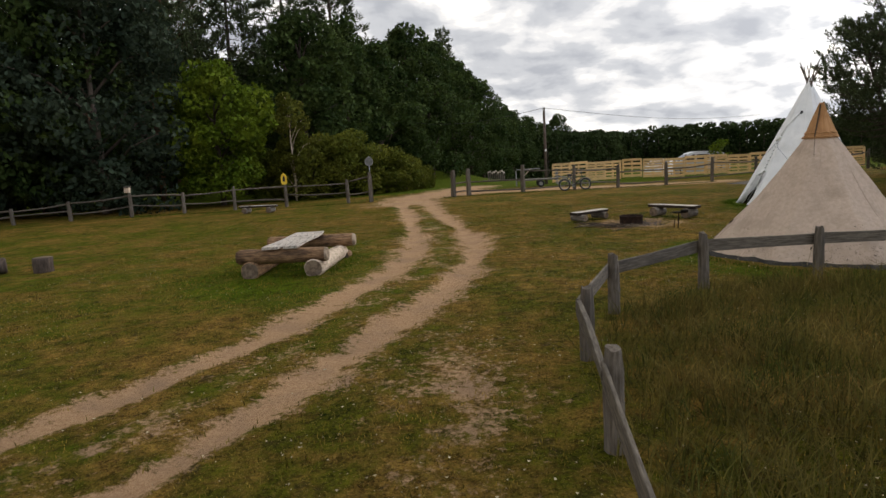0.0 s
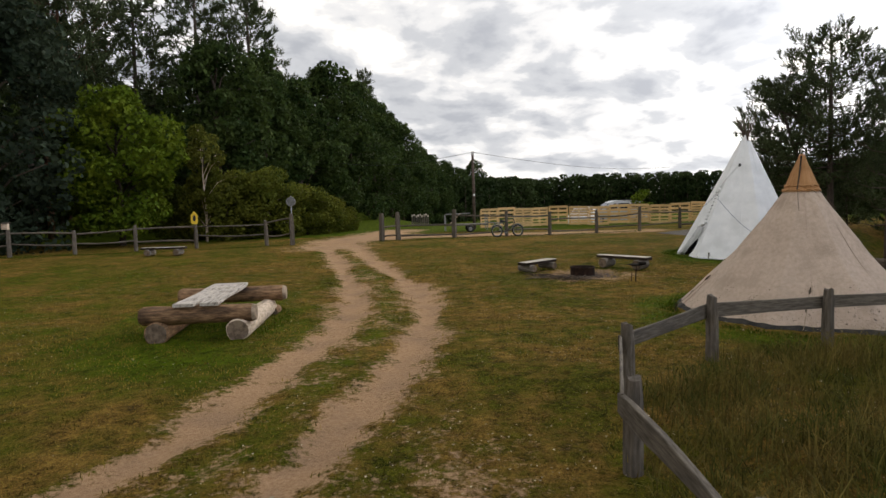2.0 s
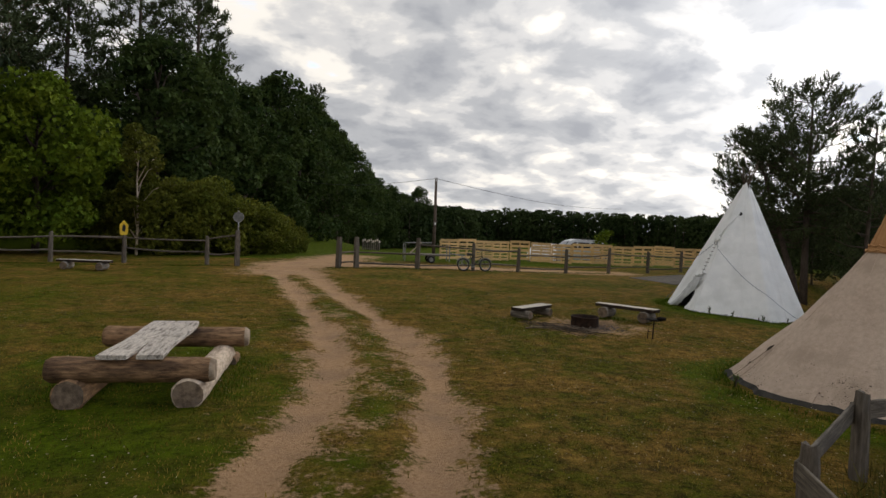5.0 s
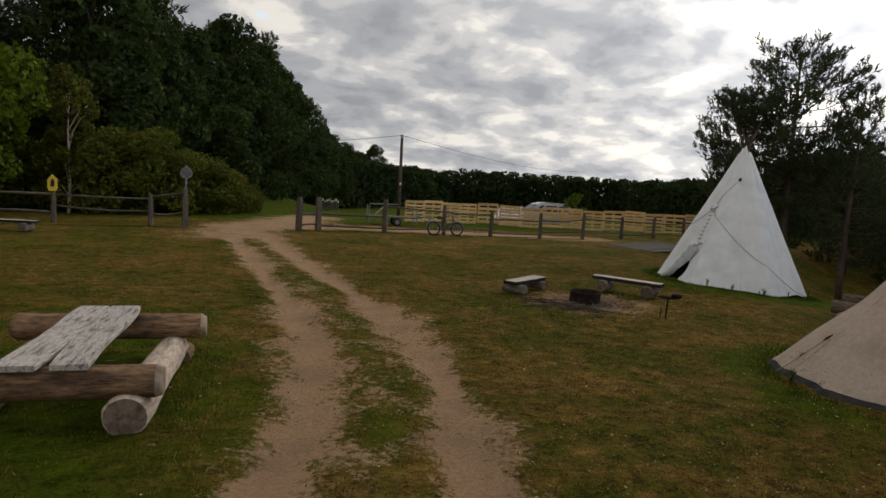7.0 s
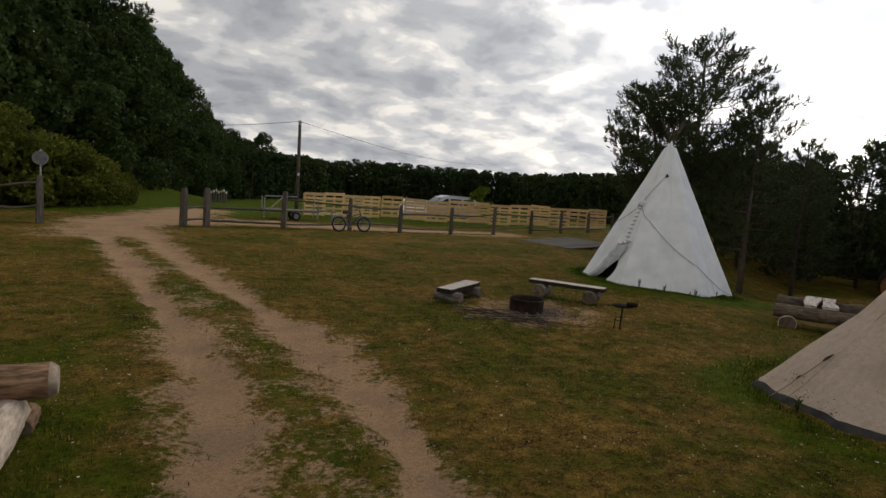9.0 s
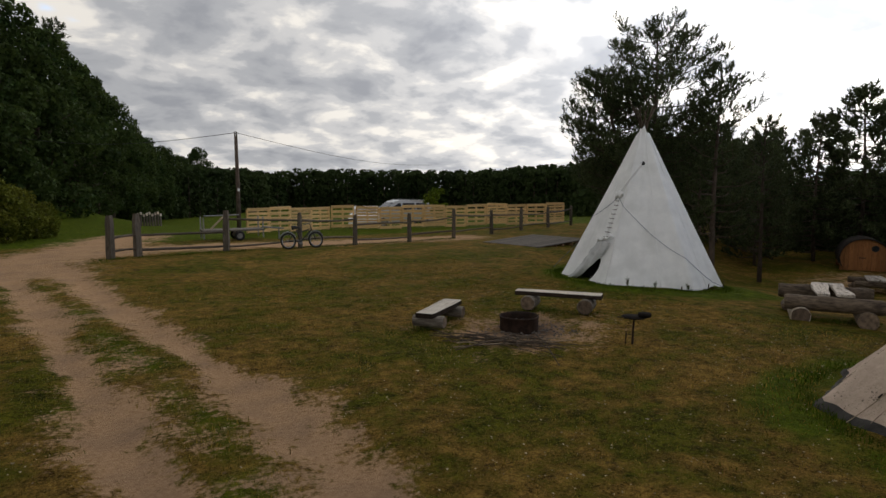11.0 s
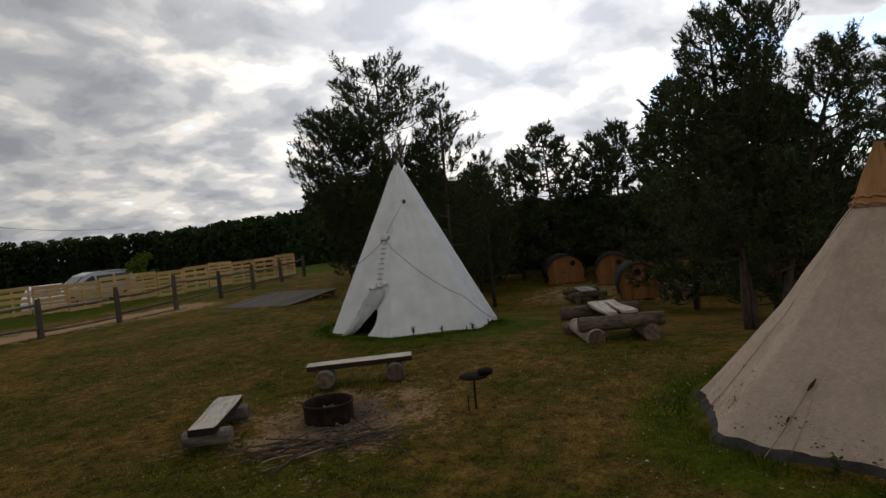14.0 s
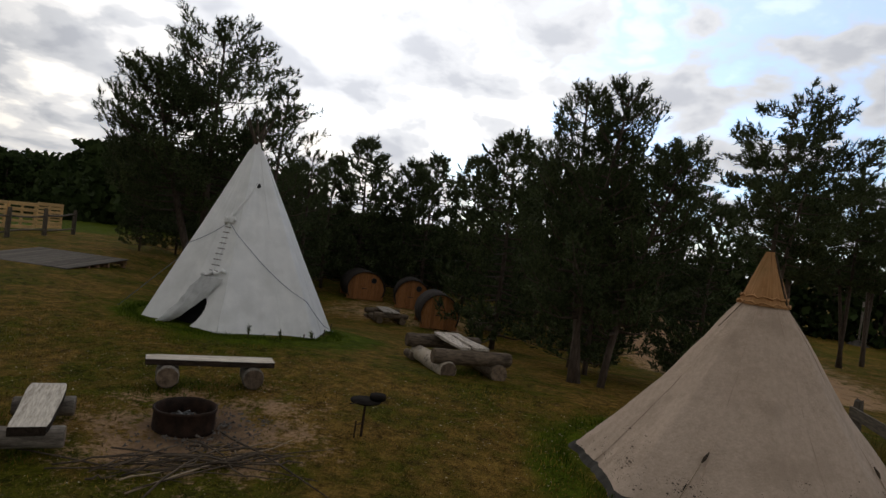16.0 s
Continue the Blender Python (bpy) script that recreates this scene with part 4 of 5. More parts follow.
def grill():
    root = thing("grill", at(6.02, 15.6) @ Matrix.Diagonal((1.15, 1.15, 0.74, 1.0)), "small dark steel pan grill on a thin stake", "grill")
    v, f = tube([(0, 0, -0.1), (0.01, 0, 0.3), (0.02, 0, 0.52)], [0.014, 0.013, 0.012], 8)
    lay("stake", v, f, RUST, root, "thin steel stake")
    v, f = tube([(-0.07, 0.05, -0.08), (-0.06, 0.05, 0.26)], [0.008, 0.008], 6)
    lay("side_stake", v, f, RUST, root)
    v, f = tube([(-0.07, 0.05, 0.2), (0.005, 0, 0.2)], [0.007, 0.007], 6)
    lay("stay", v, f, RUST, root)
    v, f = tube([(0.02, 0, 0.52), (0.02, 0, 0.535), (0.02, 0, 0.56)], [0.1, 0.15, 0.155], 20)
    lay("pan", v, f, SOOT, root, "shallow sooty pan", True)
    v, f = tube([(0.1, -0.1, 0.56), (0.1, -0.1, 0.6), (0.1, -0.1, 0.64)], [0.075, 0.085, 0.08], 14)
    lay("pot", v, f, SOOT, root, "sooty pot", True)
    v, f = tube([(-0.12, 0.05, 0.55), (-0.2, 0.09, 0.565)], [0.009, 0.009], 6)
    lay("handle", v, f, RUST, root)


fire_ring()
grill()
rng = random.Random(21)
for k in range(60):
    s = rng.random()
    s = 0.15 + 0.75 * s
    x, y = 3.8 + 1.35 * s + rng.gauss(0, 0.1), 17.7 - 1.9 * s + rng.gauss(0, 0.18)
    a = math.atan2(-1.95, 1.45) + rng.gauss(0, 0.34) + (rng.random() < 0.28) * rng.uniform(-1.4, 1.4)
    length = rng.uniform(0.25, 0.95) if k > 11 else rng.uniform(1.3, 2.0)
    if rng.random() < 0.25:
        length *= 0.5
    pts, hz, bend = [], rng.uniform(0.0, 0.08), rng.uniform(0.05, 0.3)
    for q in range(6):
        u = q / 5 - 0.5
        px, py = x + math.cos(a) * length * u + bend * length * math.cos(k) * (u * u - 0.1) + rng.gauss(0, 0.022), y + math.sin(a) * length * u + bend * length * math.sin(k) * (u * u - 0.1) + rng.gauss(0, 0.022)
        pts.append((px, py, float(ground_z(px, py)) + 0.012 + hz * (1 - abs(u))))
    r = rng.uniform(0.004, 0.011)
    v, f = tube(pts, [r, r, r * 0.95, r * 0.85, r * 0.7, r * 0.45], 6, 0.15, k)
    stick = lay("stick", v, f, PALE_TWIG if k % 11 == 2 else TWIG, None, "", True)
    tagged(stick, "thin pale peeled stick in the heap beside the hearth" if k % 11 == 2 else "thin dry grey-brown stick in the heap beside the hearth", "stick", "firewood sticks")
n = 420
ex, ey = rg.normal(5.5, 0.6, n), rg.normal(17.15, 0.5, n)
ev, ef = [], []
for k in range(n):
    w, l, a = rng.uniform(0.004, 0.009), rng.uniform(0.01, 0.035), rng.uniform(0, 6.28)
    c = Vector((ex[k], ey[k], float(ground_z(ex[k], ey[k])) - 0.03))
    d, e = Vector((math.cos(a), math.sin(a), 0)) * l, Vector((-math.sin(a), math.cos(a), 0)) * w
    base = len(ev)
    ev += [c - d - e, c + d - e, c + d + e, c - d + e, c + Vector((0, 0, w * 1.6 + 0.01))]
    ef += [tuple(base + q for q in z) for z in ((0, 1, 4), (1, 2, 4), (2, 3, 4), (3, 0, 4))]
tagged(lay("charcoal_bits", ev, ef, ASH), "charcoal crumbs and chips round the fire ring", "debris", kind="stuff")


# ---- fences ----
def board_fence():
    root = thing("board_fence", pose(0, 0, 0), "low grey board fence round the tall grass", "fence")
    hs = [0.82, 0.8, 0.81, 0.83, 0.9, 0.87, 0.85, 0.84]
    for k, ((x, y), hh) in enumerate(zip(CORRAL, hs)):
        z = float(ground_z(x, y))
        post("fence_post", hh - z + 0.02, 0.075, POST, root, pose(x, y, z, 0, 0, k * 31), "grey weathered post", k + 2, False, 0.2)
    for k in range(len(CORRAL) - 1):
        (x0, y0), (x1, y1) = CORRAL[k], CORRAL[k + 1]
        z0, z1 = hs[k] - 0.17, hs[k + 1] - 0.17
        d = Vector((x1 - x0, y1 - y0, z1 - z0))
        side = Vector((d.y, -d.x, 0)).normalized() * (-0.075 if k < 4 else -0.08)
        rough = k == 1
        m = Matrix.Translation(Vector(((x0 + x1) / 2, (y0 + y1) / 2, (z0 + z1) / 2)) + side) @ d.to_track_quat("X", "Z").to_matrix().to_4x4() @ pose(0, 0, 0, 90)
        plank("fence_board", d.length + 0.1, 0.13 if rough else 0.17, 0.05 if rough else 0.028, BOARD, root, m, "rough gnarled slab" if rough else "grey board", 0.03 if rough else 0.006, 40 + k, 14)


def rail_fence(name, points, label, heights, spans, seed):
    root = thing(name, pose(0, 0, 0), label, "fence")
    rng = random.Random(seed)
    zs = [float(ground_z(x, y)) for x, y in points]
    for k, ((x, y), hh) in enumerate(zip(points, heights)):
        post("fence_post", hh, 0.085 if hh < 1.3 else 0.12, POST, root, pose(x, y, zs[k], 0, 0, rng.uniform(0, 90)), "", seed + k, hh >= 1.3)
    for k in range(len(points) - 1):
        for lv in spans[min(k, len(spans) - 1)]:
            (x0, y0), (x1, y1) = points[k], points[k + 1]
            a = Vector((x0, y0, zs[k] + lv * heights[k] / 1.2 + rng.uniform(-0.09, 0.09)))
            b = Vector((x1, y1, zs[k + 1] + lv * heights[k + 1] / 1.2 + rng.uniform(-0.09, 0.09)))
            log("rail", a, b, rng.uniform(0.032, 0.05), rng.uniform(0.024, 0.04), RAIL, root, seg=7, wob=0.2, seed=seed + 9 * k, bow=rng.uniform(-0.07, 0.03))


board_fence()
RIGHT = [(0.68, 30.6), (1.45, 30.8), (4.16, 30.95), (6.75, 30.95), (8.95, 31.05), (11.45, 31.2), (14.0, 31.75), (16.6, 32.4), (19.1, 33.2), (21.6, 33.9), (24.0, 34.6)]
rail_fence("rail_fence", RIGHT, "weathered split-rail fence along the sandy road", [1.3, 1.32, 1.35, 1.25, 1.15, 1.15, 1.25, 1.1, 1.1, 1.1, 1.1], [(0.14, 0.6), (0.12, 0.62), (0.2, 1.0), (0.26, 0.96), (0.2, 0.9), (0.25, 0.95)], 50)
LEFT = [(-3.4, 30.5), (-4.6, 31.0), (-7.7, 31.0), (-10.2, 30.7), (-12.4, 29.9), (-14.6, 29.2), (-17.2, 28.7), (-19.6, 28.3), (-23, 27.5)]
rail_fence("rail_fence", LEFT, "weathered split-rail fence in front of the wood", [1.45, 1.15, 1.1, 1.15, 1.0, 1.15, 0.9, 0.75, 0.75], [(0.5, 1.0), (0.62, 1.02), (0.5, 1.04)], 90)


# ---- trees ----
def leaf_mesh(centres, normals, size, rng, fold=0.25, long=1.5):
    """Folded rhombic leaves at the given places."""
    n = len(centres)
    r = rng.normal(0, 1, (n, 3))
    nn = normals + 0.9 * rng.normal(0, 1, (n, 3))
    nn /= np.linalg.norm(nn, axis=1)[:, None] + 1e-9
    u = np.cross(nn, r)
    u /= np.linalg.norm(u, axis=1)[:, None] + 1e-9
    w = np.cross(nn, u)
    s = size * rng.uniform(0.6, 1.35, (n, 1))
    v = np.stack([centres - u * s * long / 2, centres + w * s / 2 + nn * s * fold, centres + u * s * long / 2, centres - w * s / 2 + nn * s * fold], 1).reshape(-1, 3)
    i = np.arange(n)[:, None] * 4
    return v, np.concatenate([i + np.array([[0, 1, 2]]), i + np.array([[0, 2, 3]])])


def quick(name, v, f, mat, parent):
    me = bpy.data.meshes.new(name)
    v, f = np.asarray(v, np.float32), np.asarray(f, np.int32)
    me.vertices.add(len(v))
    me.vertices.foreach_set("co", v.reshape(-1))
    me.loops.add(f.size)
    me.loops.foreach_set("vertex_index", f.reshape(-1))
    me.polygons.add(len(f))
    me.polygons.foreach_set("loop_start", np.arange(0, f.size, f.shape[1], dtype=np.int32))
    me.materials.append(mat)
    me.update()
    ob = new(name, me)
    ob.parent = parent
    return ob


def stems(name, lines, mat, parent, seg=7):
    """Trunk and limbs: tubes given as (points, radii)."""
    v, f = [], []
    for k, (p, r) in enumerate(lines):
        a, b = tube(p, r, seg if k == 0 else 5, 0.06, k)
        f += [tuple(len(v) + i for i in q) for q in b]
        v += a
    return lay(name, v, f, mat, parent, "", True)


def clump_points(rng, c, rad, n):
    d = rng.normal(0, 1, (n, 3))
    d /= np.linalg.norm(d, axis=1)[:, None]
    r = rng.uniform(0.45, 1.0, (n, 1)) ** 0.5
    return c + d * r * rad, d


def broadleaf(label, h, width, mat, bark, seed, low=0.18, clumps=46, per=110, size=0.3, shape=0.8, name="tree", category="tree", trunk_r=0.2):
    rng = np.random.default_rng(seed)
    root = thing(name, pose(0, 0, -200), label, category)
    lines = [([(0, 0, -0.3), (0.05, 0.02, h * 0.25), (-0.05, 0.08, h * 0.55), (0.05, 0, h * 0.85)], [trunk_r * 1.3, trunk_r, trunk_r * 0.6, trunk_r * 0.15])]
    pts, nrm = [], []
    for k in range(clumps):
        z = low + (1 - low) * (k + rng.uniform(0, 1)) / clumps
        e = (z - low) / (1 - low)
        prof = (math.sin(math.pi * min(1, e * 0.86 + 0.13)) ** shape)
        a = rng.uniform(0, 2 * np.pi)
        rr = width / 2 * prof * rng.uniform(0.35, 0.95)
        c = np.array([rr * math.cos(a), rr * math.sin(a), z * h * 0.94])
        rad = np.array([1, 1, 0.75]) * width * rng.uniform(0.1, 0.19)
        p, d = clump_points(rng, c, rad, per)
        pts.append(p), nrm.append(d)
        if k % 3 == 0:
            z0 = max(0.12, z - 0.22) * h
            lines.append(([(0, 0, z0), tuple(c * np.array([0.55, 0.55, 1]) - np.array([0, 0, 0.04 * h])), tuple(c)], [trunk_r * 0.45, trunk_r * 0.25, 0.02]))
    stems("trunk", lines, bark, root)
    v, f = leaf_mesh(np.concatenate(pts), np.concatenate(nrm), size, rng)
    quick("crown", v, f, mat, root)
    return root


PROFILES = {"dome": ([0, 0.25, 0.55, 0.8, 0.93, 1.0], [0.7, 1.0, 0.92, 0.66, 0.4, 0.12]),
            "cone": ([0, 0.1, 0.5, 0.8, 1.0], [0.85, 1.0, 0.7, 0.4, 0.13]),
            "spire": ([0, 0.2, 0.5, 0.8, 0.93, 1.0], [0.75, 1.0, 0.82, 0.5, 0.28, 0.07]),
            "layered": ([0, 0.3, 0.7, 0.9, 1.0], [0.5, 0.85, 1.0, 0.75, 0.3])}


def conifer(label, h, width, seed, low, limbs, sprays, shoots, needles, nl, nw, shape, bark=BARK, leans=((0, 0, 1),), trunk_r=0.12, spray=0.7, rise=0.75, shoot=0.2):
    """A pine: limbs carry plumes of foliage that turn upwards; each plume is set with short shoots full of needles."""
    rng = np.random.default_rng(seed)
    root = thing("pine_tree", pose(0, 0, -200), label, "tree")
    trunk_lines, lines, pts, dirs = [], [], [], []

    def unit(v):
        return v / (np.linalg.norm(v) + 1e-9)
    for q, (lx, ly, tall) in enumerate(leans):
        hq = h * tall
        base = np.array([0.22 * q * math.cos(q * 2.2), 0.22 * q * math.sin(q * 2.2), 0])

        def axis(s):
            return base + np.array([lx * s + 0.1 * math.sin(3 * s + q), ly * s + 0.1 * math.sin(4 * s), s * hq])
        trunk_lines.append(([tuple(axis(s) - np.array([0, 0, 0.3 if s == 0 else 0])) for s in np.linspace(0, 1, 8)], [trunk_r * (1.15 - s) + 0.012 for s in np.linspace(0, 1, 8)]))
        for k in range(limbs):
            e = (k + rng.uniform(0, 1)) / limbs
            s = low + (1 - low) * e
            L = width / 2 * tall * float(np.interp(e, *PROFILES[shape])) * rng.uniform(0.6, 1.15)
            a = k * 2.4 + rng.normal(0, 0.35)
            d = np.array([math.cos(a), math.sin(a), 0])
            o = axis(s)
            tip = o + d * L + np.array([0, 0, L * (rise * 0.55 * (0.25 + e) - 0.05)])
            bend = (o + tip) / 2 - np.array([0, 0, 0.08 * L])
            lines.append(([tuple(o), tuple(bend), tuple(tip)], [0.03 * (1.15 - e) + 0.01, 0.02, 0.008]))
            count = max(2, round(sprays * min(1.2, 0.35 + L / (width / 2))))
            for m in range(count):
                u = 0.3 + 0.7 * (m + rng.uniform(0.3, 1)) / count
                foot = o * (1 - u) ** 2 + 2 * bend * u * (1 - u) + tip * u * u
                out = np.array([-d[1], d[0], 0]) * (1 if m % 2 else -1)
                way = unit(d * 0.55 + out * (0.75 - 0.5 * u) + np.array([0, 0, rise]) + rng.normal(0, 0.2, 3))
                length = spray * rng.uniform(0.6, 1.15) * (0.55 + 0.45 * min(1, L / (0.3 * width)))
                end = foot + way * length
                if m % 2 == 0:
                    lines.append(([tuple(foot), tuple(end)], [0.011, 0.005]))
                for g in range(shoots):
                    w = 0.15 + 0.85 * (g + rng.uniform(0, 1)) / shoots
                    fan = rng.normal(0, 1, 3)
                    pts.append(foot + (end - foot) * w + fan * 0.16 * length * (1.15 - w))
                    dirs.append(unit(way * 0.7 + fan * 0.33 + np.array([0, 0, 0.45])))
        for g in range(shoots):
            pts.append(axis(1.0 - 0.05 * g / shoots)), dirs.append(unit(np.array([0, 0, 1.0]) + rng.normal(0, 0.35, 3)))
    stems("trunk", trunk_lines + lines, bark, root)
    pts, dirs = np.array(pts), np.array(dirs)
    N = len(pts)
    along = (np.arange(needles)[None, :, None] + rng.uniform(0, 1, (N, needles, 1))) / needles * shoot
    nd = dirs[:, None, :] * 0.7 + rng.normal(0, 0.55, (N, needles, 3))
    nd /= np.linalg.norm(nd, axis=2)[:, :, None]
    root_p = pts[:, None, :] + dirs[:, None, :] * along
    side = np.cross(nd, rng.normal(0, 1, (N, needles, 3)))
    side /= np.linalg.norm(side, axis=2)[:, :, None] + 1e-9
    L = nl * rng.uniform(0.7, 1.2, (N, needles, 1))
    v = np.stack([root_p - side * nw / 2, root_p + side * nw / 2, root_p + nd * L], 2).reshape(-1, 3)
    quick("crown", v, np.arange(len(v)).reshape(-1, 3), NEEDLE, root)
    return root


def stand(proto, places, label=""):
    """Move the first tree to the first place and copy it to the others: x, y, turn, scale."""
    for k, (x, y, turn, s) in enumerate(places):
        m = at(x, y, turn) @ Matrix.Diagonal((s, s, s * (1 + 0.06 * math.sin(k * 2.3)), 1))
        if k == 0:
            first = m
        else:
            ob = copy_thing(proto, m)
            ob.matrix_basis = m
    proto.matrix_basis = first


oak = broadleaf("dense dark green broadleaf tree at the wood's edge", 12.5, 8.0, LEAF_OAK, BARK, 1, 0.06, 64, 190, 0.22, 0.55)
stand(oak, [(-20.5, 33.5, 0, 1.05), (-9.0, 43.5, 80, 0.95), (-4.6, 52, 150, 1.0), (-0.6, 62, 210, 1.05), (4.2, 79, 300, 1.0), (8.8, 97, 20, 1.0), (14, 115, 130, 1.0), (-27, 40, 220, 0.85), (-16, 52, 10, 0.92), (-31, 33, 70, 1.0), (23, 138, 200, 1.0)])
oak2 = broadleaf("tall rounded broadleaf tree with yellowing green leaves", 13.5, 7.0, LEAF_OAK, BARK, 5, 0.1, 60, 190, 0.22, 0.6)
stand(oak2, [(-6.6, 47.5, 0, 0.95), (-2.4, 57, 100, 1.0), (1.9, 70, 190, 1.02), (6.4, 88, 40, 1.0), (11.2, 106, 280, 1.0), (18, 126, 160, 1.0), (-23, 46, 120, 0.8), (-11, 57, 60, 1.0), (-34, 44, 0, 1.2), (29, 150, 90, 1.0)])
dull = broadleaf("large grey-green oak with foliage down to the fence", 13.0, 9.0, LEAF_DULL, BARK, 9, 0.03, 72, 200, 0.21, 0.45)
stand(dull, [(-17.6, 32.6, 0, 1.0), (-24.5, 31.5, 130, 0.95)])
maple = broadleaf("bright green young maple behind the rail fence", 7.9, 6.6, LEAF_MAPLE, BARK, 13, 0.12, 58, 200, 0.17, 0.6, trunk_r=0.13)
stand(maple, [(-12.3, 35.2, 0, 1.0)])
birch = broadleaf("slender birch with thin yellowing foliage", 6.4, 2.9, LEAF_BIRCH, PALE_LOG, 17, 0.2, 34, 110, 0.12, 0.7, trunk_r=0.06)
stand(birch, [(-8.4, 36.2, 0, 1.0)])
hedge = broadleaf("yellow-green overgrown roadside bush", 3.0, 3.8, LEAF_HEDGE, BARK, 19, 0.02, 52, 170, 0.1, 0.4, "bush", "bush", 0.05)
stand(hedge, [(-7.6, 37.8, 0, 1.25), (-5.3, 38.2, 60, 1.2), (-3.3, 39.0, 130, 0.95), (-2.1, 39.9, 200, 0.7), (-1.1, 41.6, 300, 0.5), (-10.2, 38.5, 20, 1.05), (-6.2, 41, 80, 1.2)])
sapling = broadleaf("yellow-green sapling behind the pallet fence", 2.2, 1.5, LEAF_MAPLE, BARK, 23, 0.35, 16, 60, 0.08, 0.8, "sapling", "tree", 0.03)
stand(sapling, [(17.6, 38.6, 0, 1.0)])

spruce = conifer("tall dark spruce standing above the wood", 18, 6.6, 3, 0.12, 112, 4, 7, 7, 0.3, 0.09, "cone", BARK, trunk_r=0.2, spray=1.0, rise=0.3, shoot=0.35)
stand(spruce, [(-8.3, 53, 0, 1.13), (-11.6, 50.5, 70, 1.08), (-15.2, 48.5, 160, 1.1), (1.2, 76, 250, 0.9), (-3.8, 65, 30, 0.8), (-20.5, 44, 300, 1.1)])
scots = conifer("tall reddish-barked pine with a high open crown", 17, 6.4, 4, 0.45, 38, 5, 8, 7, 0.3, 0.09, "dome", RED_BARK, trunk_r=0.17, spray=1.3, rise=0.5, shoot=0.4)
stand(scots, [(-19.8, 44.5, 0, 1.1), (-18.8, 45.4, 130, 1.05), (-22.5, 41, 60, 1.1), (-23.5, 37, 200, 1.12), (-26.5, 36, 20, 1.15), (-19, 47, 250, 1.15)])

big = conifer("broad old pine with an open crown, dark against the sky", 8.9, 6.0, 7, 0.34, 52, 8, 12, 10, 0.11, 0.04, "dome", BARK, ((-0.2, 0.1, 1.0), (-1.35, 1.5, 0.8)), 0.14, 0.85, 0.62)
stand(big, [(20.1, 26.0, 0, 1.0)])
slim = conifer("slim sparse pine, dark against the sky", 8.0, 3.4, 8, 0.2, 36, 5, 10, 10, 0.11, 0.036, "spire", BARK, trunk_r=0.1, spray=0.65, rise=0.95)
stand(slim, [(20.9, 23.9, 0, 1.0), (24.4, 23.9, 140, 0.8)])
cluster = conifer("many-stemmed young pine with upright candle shoots", 6.2, 2.7, 10, 0.2, 46, 6, 11, 10, 0.085, 0.028, "spire", BARK, ((1.15, 0.65, 1.0), (0.3, -0.35, 0.98), (0.95, -1.15, 0.82)), 0.065, 0.55, 0.95, 0.17)
stand(cluster, [(12.4, 12.75, 0, 1.0)])
young = conifer("bushy dark pine with branches near the ground", 7.0, 4.2, 12, 0.06, 70, 4, 8, 8, 0.17, 0.066, "spire", BARK, trunk_r=0.08, spray=0.6, rise=0.5, shoot=0.24)
stand(young, [(29.5, 27.0, 0, 0.9), (27.0, 28.5, 100, 0.9), (37.0, 25.4, 200, 1.4), (36.6, 20.8, 40, 1.2), (23.4, 15.3, 150, 1.15), (29.3, 13.9, 260, 1.25), (15.6, 9.6, 20, 0.62), (31.5, 30.5, 80, 0.95), (36, 15.5, 300, 1.1), (21.5, 29.5, 10, 0.45), (38, 10.5, 60, 1.05), (24.0, 29.5, 130, 0.5), (15.2, 12.4, 310, 0.7), (18.5, 12.6, 200, 0.9), (34.5, 26.5, 30, 1.05), (38.5, 22.6, 70, 1.2), (33.5, 28.5, 110, 1.05), (39, 18.5, 160, 1.25), (20.6, 8.6, 80, 0.6)])
high = conifer("tall slender pine with layered high branches", 12.0, 6.0, 15, 0.42, 26, 6, 12, 9, 0.2, 0.06, "layered", BARK, ((0.3, 0.2, 1.0), (1.0, -1.4, 0.9)), 0.12, 1.0, 0.3, 0.26)
stand(high, [(28.2, 3.7, 0, 1.0), (37.5, -3.5, 130, 0.85), (36, 0.0, 60, 0.95), (42, 6, 200, 0.95), (40, -6, 20, 0.9)])


